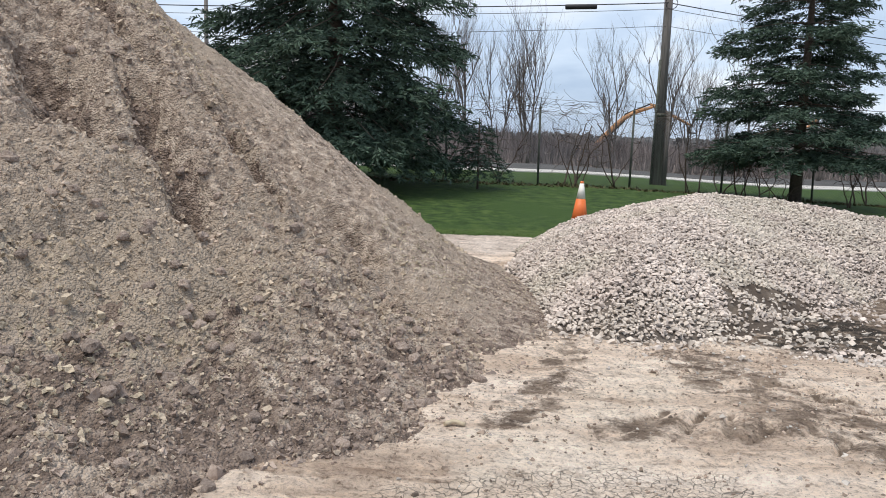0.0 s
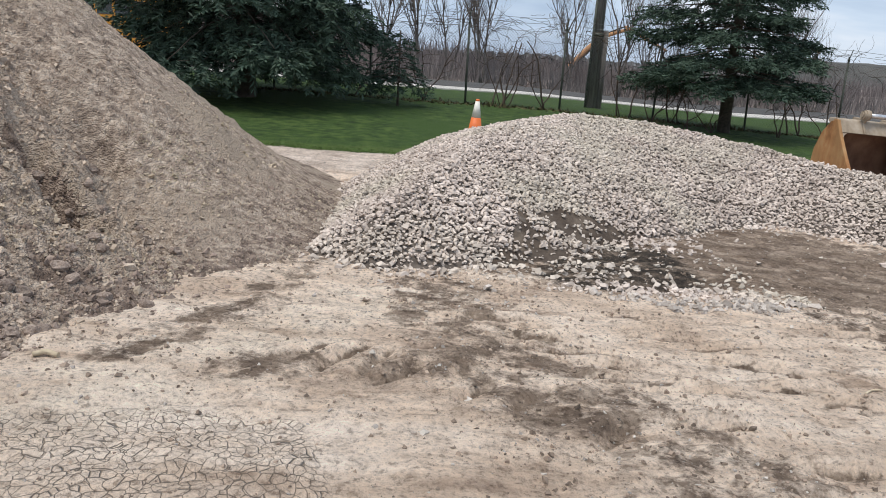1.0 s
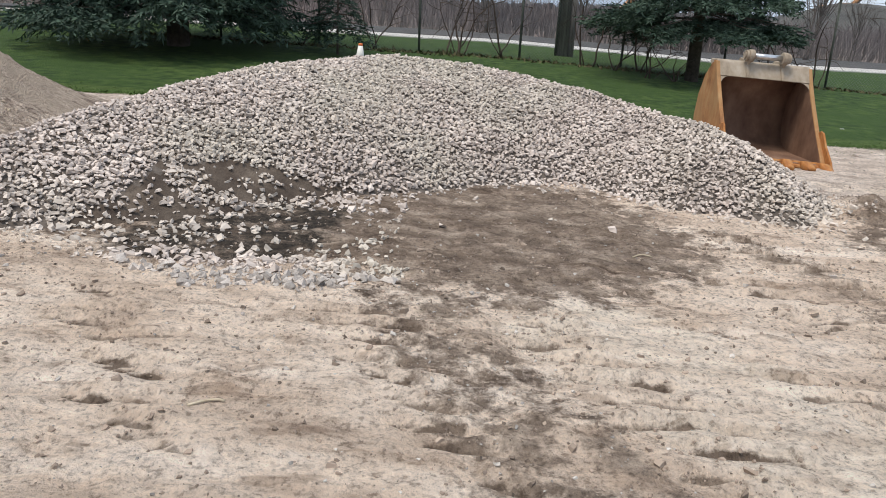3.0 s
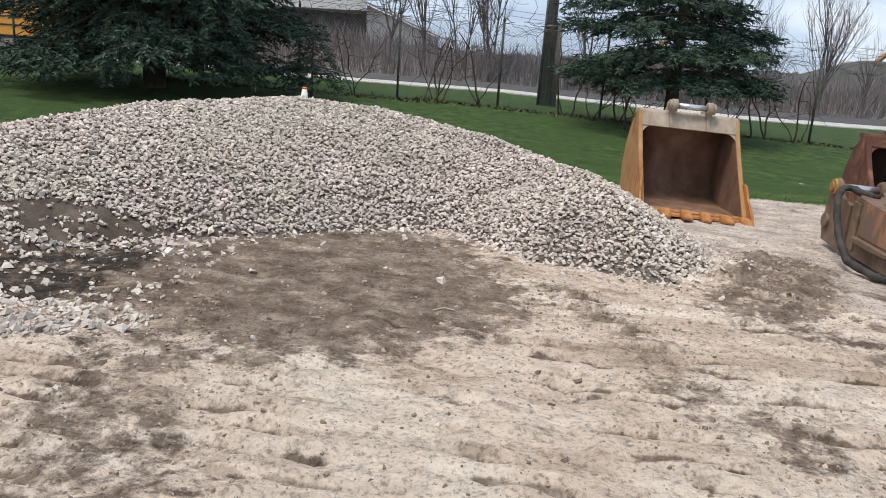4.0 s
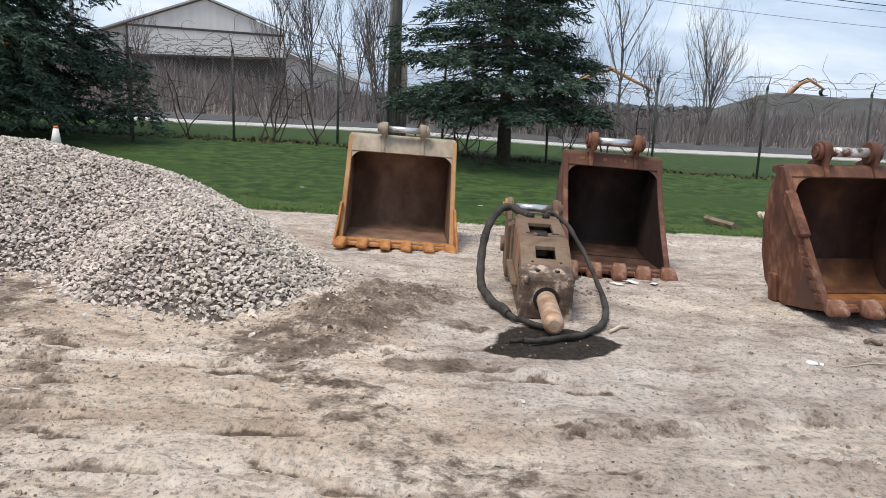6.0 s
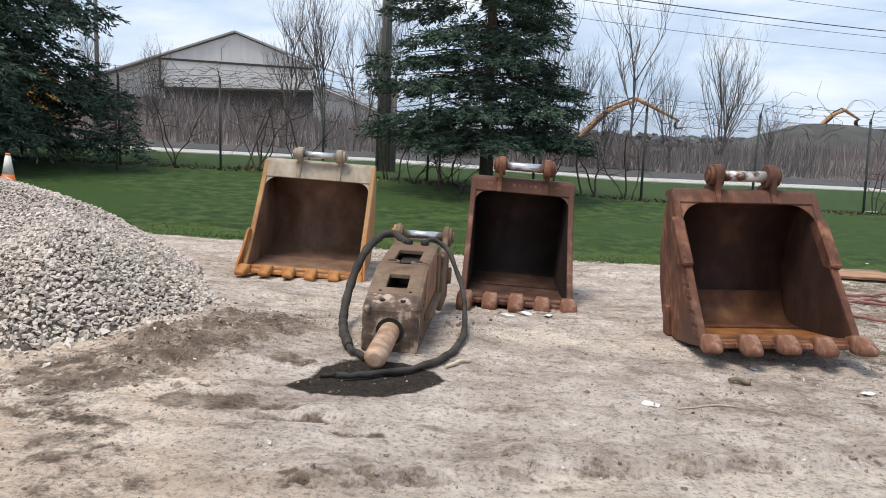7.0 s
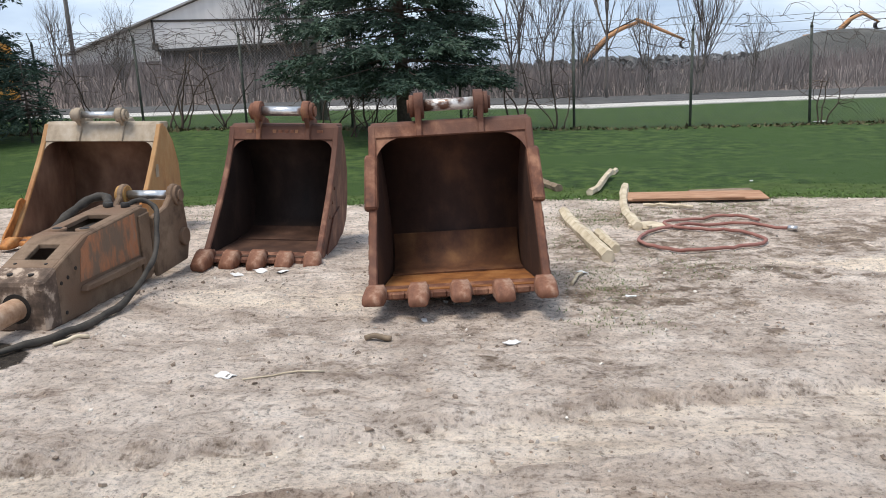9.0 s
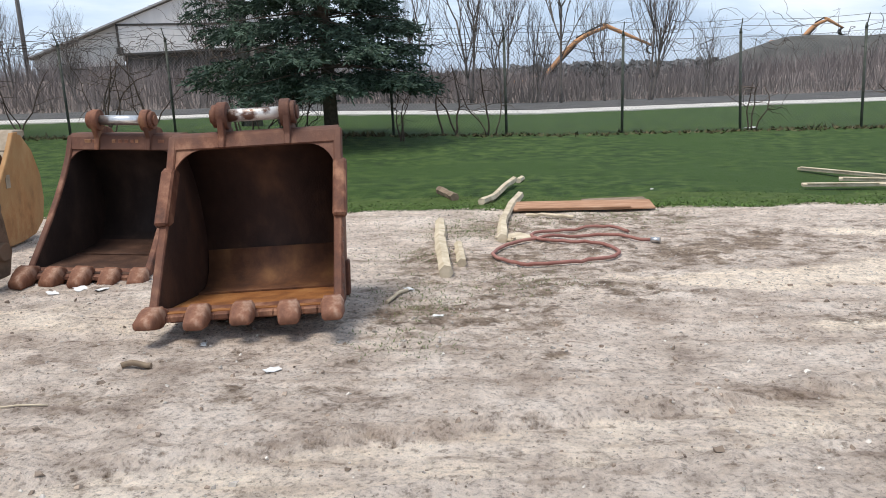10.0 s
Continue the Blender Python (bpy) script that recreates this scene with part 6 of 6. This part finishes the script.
for i, (x0, y0, x1, y1, r) in enumerate(((12.10, 7.84, 12.49, 8.01, 0.005), (10.70, 8.40, 10.86, 8.53, 0.013), (6.2, 6.7, 6.34, 6.75, 0.006), (12.6, 8.55, 12.75, 8.6, 0.018), (0.05, 3.95, 0.16, 3.97, 0.014), (13.9, 9.9, 14.0, 10.3, 0.014), (4.1, 4.1, 4.22, 4.16, 0.006))):
    p = ground_run([(x0, y0, r), ((x0 + x1) / 2, (y0 + y1) / 2 + 0.02, r * 1.6), (x1, y1, r)], 7)
    tagged(part("stick", tube(p, r, 6), M_LOG if i != 3 else M_DARKWOOD, None), "short broken stick lying on the yard", "stick", "sticks")

# ---- grass and weeds ----
M_BLADE = blotched("grass_blades", [(0.3, (0.055, 0.105, 0.022)), (0.6, (0.085, 0.145, 0.032)), (0.8, (0.15, 0.20, 0.06))], 1.2, 0.8, per_island=0.2)


def blades(name, x, y, h, w, seed, label, lean=0.45, m=None):
    rng = np.random.default_rng(seed)
    n = len(x)
    z = terrain(x, y)
    a = rng.uniform(0, math.pi, n)
    dx, dy = np.cos(a) * w, np.sin(a) * w
    lx, ly = rng.normal(0, lean, n) * h, rng.normal(0, lean, n) * h
    v = np.stack([np.stack([x - dx, y - dy, z - 0.01], 1), np.stack([x + dx, y + dy, z - 0.01], 1), np.stack([x + lx, y + ly, z + h], 1)], 1)
    return tagged(raw(name, v.reshape(-1, 3).tolist(), np.arange(3 * n).reshape(-1, 3).tolist(), m or M_BLADE), label, "grass", kind="stuff")


M_WEED = blotched("pale_weeds", [(0.3, (0.09, 0.13, 0.04)), (0.7, (0.19, 0.22, 0.09))], 3, 0.8, per_island=0.3)
rng = np.random.default_rng(77)
n = 26000
x = rng.uniform(-6, 24, n)
y = lawn_edge(x) - 0.12 + rng.exponential(0.4, n)
ok = y < 24.5
x, y = x[ok], y[ok]
blades("lawn_grass", x, y, rng.uniform(0.010, 0.024, len(x)) * (1 + 0.5 * (noise2(x, y, 1.1, 95) > 0.2)), rng.uniform(0.008, 0.018, len(x)), 1, "short mown green grass blades", 2.4)
cl = [(14.05, 10.3, 0.25, 140), (14.2, 9.75, 0.16, 90), (13.95, 11.6, 0.3, 140), (14.5, 13.6, 0.5, 420), (14.3, 13.0, 0.3, 260), (14.9, 10.6, 0.35, 160), (16.3, 13.9, 0.5, 260), (14.1, 9.0, 0.2, 80), (6.0, 3.35, 0.12, 60), (11.9, 14.1, 0.6, 300), (9.6, 13.9, 0.5, 260), (15.6, 13.9, 0.4, 140)]
x = np.concatenate([rng.normal(a, r, 3 * k) for a, b, r, k in cl])
y = np.concatenate([rng.normal(b, r, 3 * k) for a, b, r, k in cl])
blades("weeds", x, y, rng.uniform(0.008, 0.022, len(x)), rng.uniform(0.004, 0.009, len(x)), 2, "sparse weeds pushing through the gravel", 1.3, M_WEED)

# ---- stones, pebbles, clods ----
def heap_stones():
    rng = np.random.default_rng(21)
    s = 0.0265
    X, Y = np.meshgrid(np.arange(0.6, 9.0, s), np.arange(6.0, 14.6, s))
    X, Y = X.ravel() + rng.uniform(-0.022, 0.022, X.size), Y.ravel() + rng.uniform(-0.022, 0.022, X.size)
    h = gravel_height(X, Y)
    ok = (h > 0.0) & (rng.uniform(0, 1, len(X)) < np.where(Y > 12.4, 0.18, 1.0) * step(-0.02, 0.08, h + 0.01))
    bald = (noise2(X, Y, 1.6, 25) > -0.3) & (inside_by(X, Y, DARK_EARTH) + 0.15 * noise2(X, Y, 2.0, 26) > -0.05) & (rng.uniform(0, 1, len(X)) < 0.8)
    ok &= ~bald
    X, Y = X[ok], Y[ok]
    size = rng.gamma(16, 0.0024, len(X)).clip(0.022, 0.062)
    return np.stack([X, Y, gravel_top(X, Y) + size * 0.1 + rng.uniform(-0.010, 0.028, len(X))], 1), size


pos, size = heap_stones()
tagged(lumps("stone_layer", pos, size, M_GRAVEL, 0.62, 22, gravel_mound, 0.30, (0.95, 1.6)), kind="stuff")

# stones that have rolled off the heap
rng = np.random.default_rng(23)
X, Y = rng.uniform(0.9, 9.3, 100000), rng.uniform(5.0, 10.5, 100000)
d = inside_by(X, Y, GRAVEL_TOE)
fan = inside_by(X, Y, [(1.2, 6.6), (1.5, 5.95), (2.4, 5.9), (3.1, 5.75), (3.6, 5.4), (4.3, 5.5), (4.75, 5.85), (4.55, 6.6), (4.45, 8.1), (3.0, 7.2), (2.0, 6.5)])
lip = inside_by(X, Y, [(3.2, 5.85), (3.6, 5.45), (4.3, 5.5), (4.75, 5.85), (4.5, 6.15), (3.8, 6.1)])
dens = np.where(fan > -0.05, 0.045 + 0.16 * step(0.0, 0.5, noise2(X, Y, 1.2, 24)), 0) * np.where(inside_by(X, Y, DARK_EARTH) > 0.1, 0.75, 1.0) + np.where(lip > 0, 0.36, 0) + 0.30 * np.exp(-np.maximum(-d, 0) / 0.07) * (d < 0.05) + 0.012 * np.exp(-np.maximum(-d, 0) / 0.5)
ok = (d < 0.05) & (rng.uniform(0, 1, len(X)) < dens * 0.75)
X, Y = X[ok], Y[ok]
size = rng.gamma(6, 0.0072, len(X)).clip(0.018, 0.085)
Z = np.maximum(terrain(X, Y), gravel_top(X, Y)) + size * 0.16
near = np.argsort(Y + 0.0 * X)[:280]
rest = np.setdiff1d(np.arange(len(X)), near)
tagged(lumps("loose_stones", np.stack([X, Y, Z], 1)[rest], size[rest], M_GRAVEL, 0.55, 25, None, 0.36), "pale stones strewn over dark damp earth", "stones", kind="stuff")
shapes = []
for k in range(7):
    ob = lumps("stone", np.zeros((1, 3)), np.ones(1), M_STONE, 0.6, 100 + k, None, 0.36)
    shapes.append(ob.data)
    bpy.data.objects.remove(ob)
for j, i in enumerate(near):
    ob = new("stone", shapes[j % 7])
    ob.parent = gravel_mound
    ob.matrix_basis = pose(X[i], Y[i], Z[i], 0, 0, (j * 77) % 360) @ Matrix.Scale(float(size[i]), 4)

# pebbles and crumbs over the yard
rng = np.random.default_rng(31)
n = 76000
X, Y = rng.uniform(-0.2, 20, n), rng.uniform(2.4, 14.6, n)
p = 0.5 * smear(X, Y, [(14.2, 9.6), (14.9, 9.9), (15.0, 10.8)], 0.8) + 0.10 + 0.25 * step(8.5, 10.0, X) * (0.4 + 0.6 * (noise2(X, Y, 0.9, 32) > 0)) + 0.2 * step(11, 13, Y) * (noise2(X, Y, 0.7, 33) > 0) + 0.35 * smear(X, Y, [(2.0, 5.6), (2.3, 4.2), (3.4, 2.4)], 0.8) + 0.3 * smear(X, Y, [(4.7, 6.0), (6.0, 3.0)], 0.7)
ok = (rng.uniform(0, 1, n) < p) & (sand_height(X, Y) < -0.05) & (gravel_height(X, Y) < -0.05) & (inside_by(X, Y, OIL) < -0.05)
X, Y = X[ok], Y[ok]
size = rng.gamma(1.8, 0.0056, len(X)).clip(0.006, 0.036)
tagged(lumps("yard_pebbles", np.stack([X, Y, terrain(X, Y) + size * 0.12], 1), size, M_PEBBLE, 0.6, 34), "small pale pebbles scattered over the clay yard", "pebbles", kind="stuff")
n = 190000
X, Y = rng.uniform(-0.2, 19, n), rng.uniform(2.4, 10.5, n)
loose = tracks(X, Y)[1]
hp_ = np.exp(-((X - 9.05) / 0.45) ** 2 - ((Y - 8.9) / 0.7) ** 2)
p = 0.4 * smear(X, Y, [(7.05, 7.5), (7.48, 6.7), (7.62, 5.8), (8.0, 5.2)], 0.5) + 0.6 * smear(X, Y, [(8.55, 7.7), (8.9, 8.4), (9.2, 9.3)], 0.7) + 0.30 * loose + 0.07 + 0.10 * step(9.5, 8.0, X) + 0.5 * hp_ + 0.40 * smear(X, Y, [(2.0, 5.6), (2.3, 4.2), (3.4, 2.4)], 0.8) + 0.38 * smear(X, Y, [(4.7, 6.0), (6.0, 3.0)], 0.7) + 0.25 * np.exp(-np.maximum(-sand_height(X, Y), 0) / 0.12) + 0.3 * smear(X, Y, [(10.75, 9.0), (10.75, 9.7)], 0.25)
ok = (rng.uniform(0, 1, n) < p) & (sand_height(X, Y) < 0.02) & (gravel_height(X, Y) < -0.02)
X, Y = X[ok], Y[ok]
size = rng.gamma(1.5, 0.0066, len(X)).clip(0.006, 0.042)
tagged(lumps("dirt_crumbs", np.stack([X, Y, terrain(X, Y) + size * 0.1], 1), size, M_CRUMB, 0.7, 35), "loose dark crumbs of clay along the tracks", "dirt", kind="stuff")

# clods on the clay heap
rng = np.random.default_rng(41)
n = 100000
X, Y = rng.uniform(-4.6, 1.25, n), rng.uniform(1.2, 9.5, n)
h = sand_height(X, Y)
s = slip(X, Y)
ok = (h > -0.06) & (h < 4.6) & (rng.uniform(0, 1, n) < (0.85 - 0.3 * step(0.2, 1.0, s)) * np.where(Y > 8, 0.5, 1.0))
X, Y, h, s = X[ok], Y[ok], h[ok], s[ok]
size = (rng.gamma(1.8, 0.0088, len(X)) * (1 - 0.3 * step(0.2, 1.0, s)) * np.where(h < 0.6, 1.1, 1.0)).clip(0.008, 0.085)
pos = np.stack([X, Y, sand_top(X, Y) + size * 0.14], 1)
big = np.argsort(-size * (Y < 6.5) * (size < 0.084))[:220]
rest = np.setdiff1d(np.arange(len(X)), big)
# Clods at the toe and in shade-coloured gullies take the darker material.
torn = (rng.uniform(0, 1, len(X)) < 1.3 * clay_darkness(X, Y))[rest]
tagged(lumps("clod_layer", pos[rest][~torn], size[rest][~torn], M_CLOD, 0.85, 42, clay_mound, 0.36), kind="stuff")
tagged(lumps("moist_clod_layer", pos[rest][torn], size[rest][torn], M_CLOD_DARK, 0.85, 43, clay_mound, 0.36), kind="stuff")
M_CLOD_ONE = blotched("single_clod", [(0.3, (0.23, 0.17, 0.14)), (0.7, (0.54, 0.44, 0.37))], 7, 0.95, bump=0.8, bump_scale=30, per_object=0.25)


def clod_shape(seed):
    """A rough broken lump of clay, twice divided."""
    bm = bmesh.new()
    bmesh.ops.create_icosphere(bm, subdivisions=2, radius=0.5)
    off = Vector((seed * 3.1, seed * 1.7, seed))
    for v in bm.verts:
        v.co *= 1 + 0.45 * noise.noise(v.co * 2.2 + off) + 0.22 * noise.noise(v.co * 6 + off)
        v.co.z *= 0.8
    me = bpy.data.meshes.new("clod")
    bm.to_mesh(me)
    bm.free()
    me.materials.append(M_CLOD_ONE)
    return me


shapes = [clod_shape(k) for k in range(6)]
for j, i in enumerate(big):
    ob = new("clod", shapes[j % 6])
    ob.parent = clay_mound
    ob.matrix_basis = pose(*pos[i], 0, 0, (j * 61) % 360) @ Matrix.Scale(float(size[i]) * 1.15, 4)
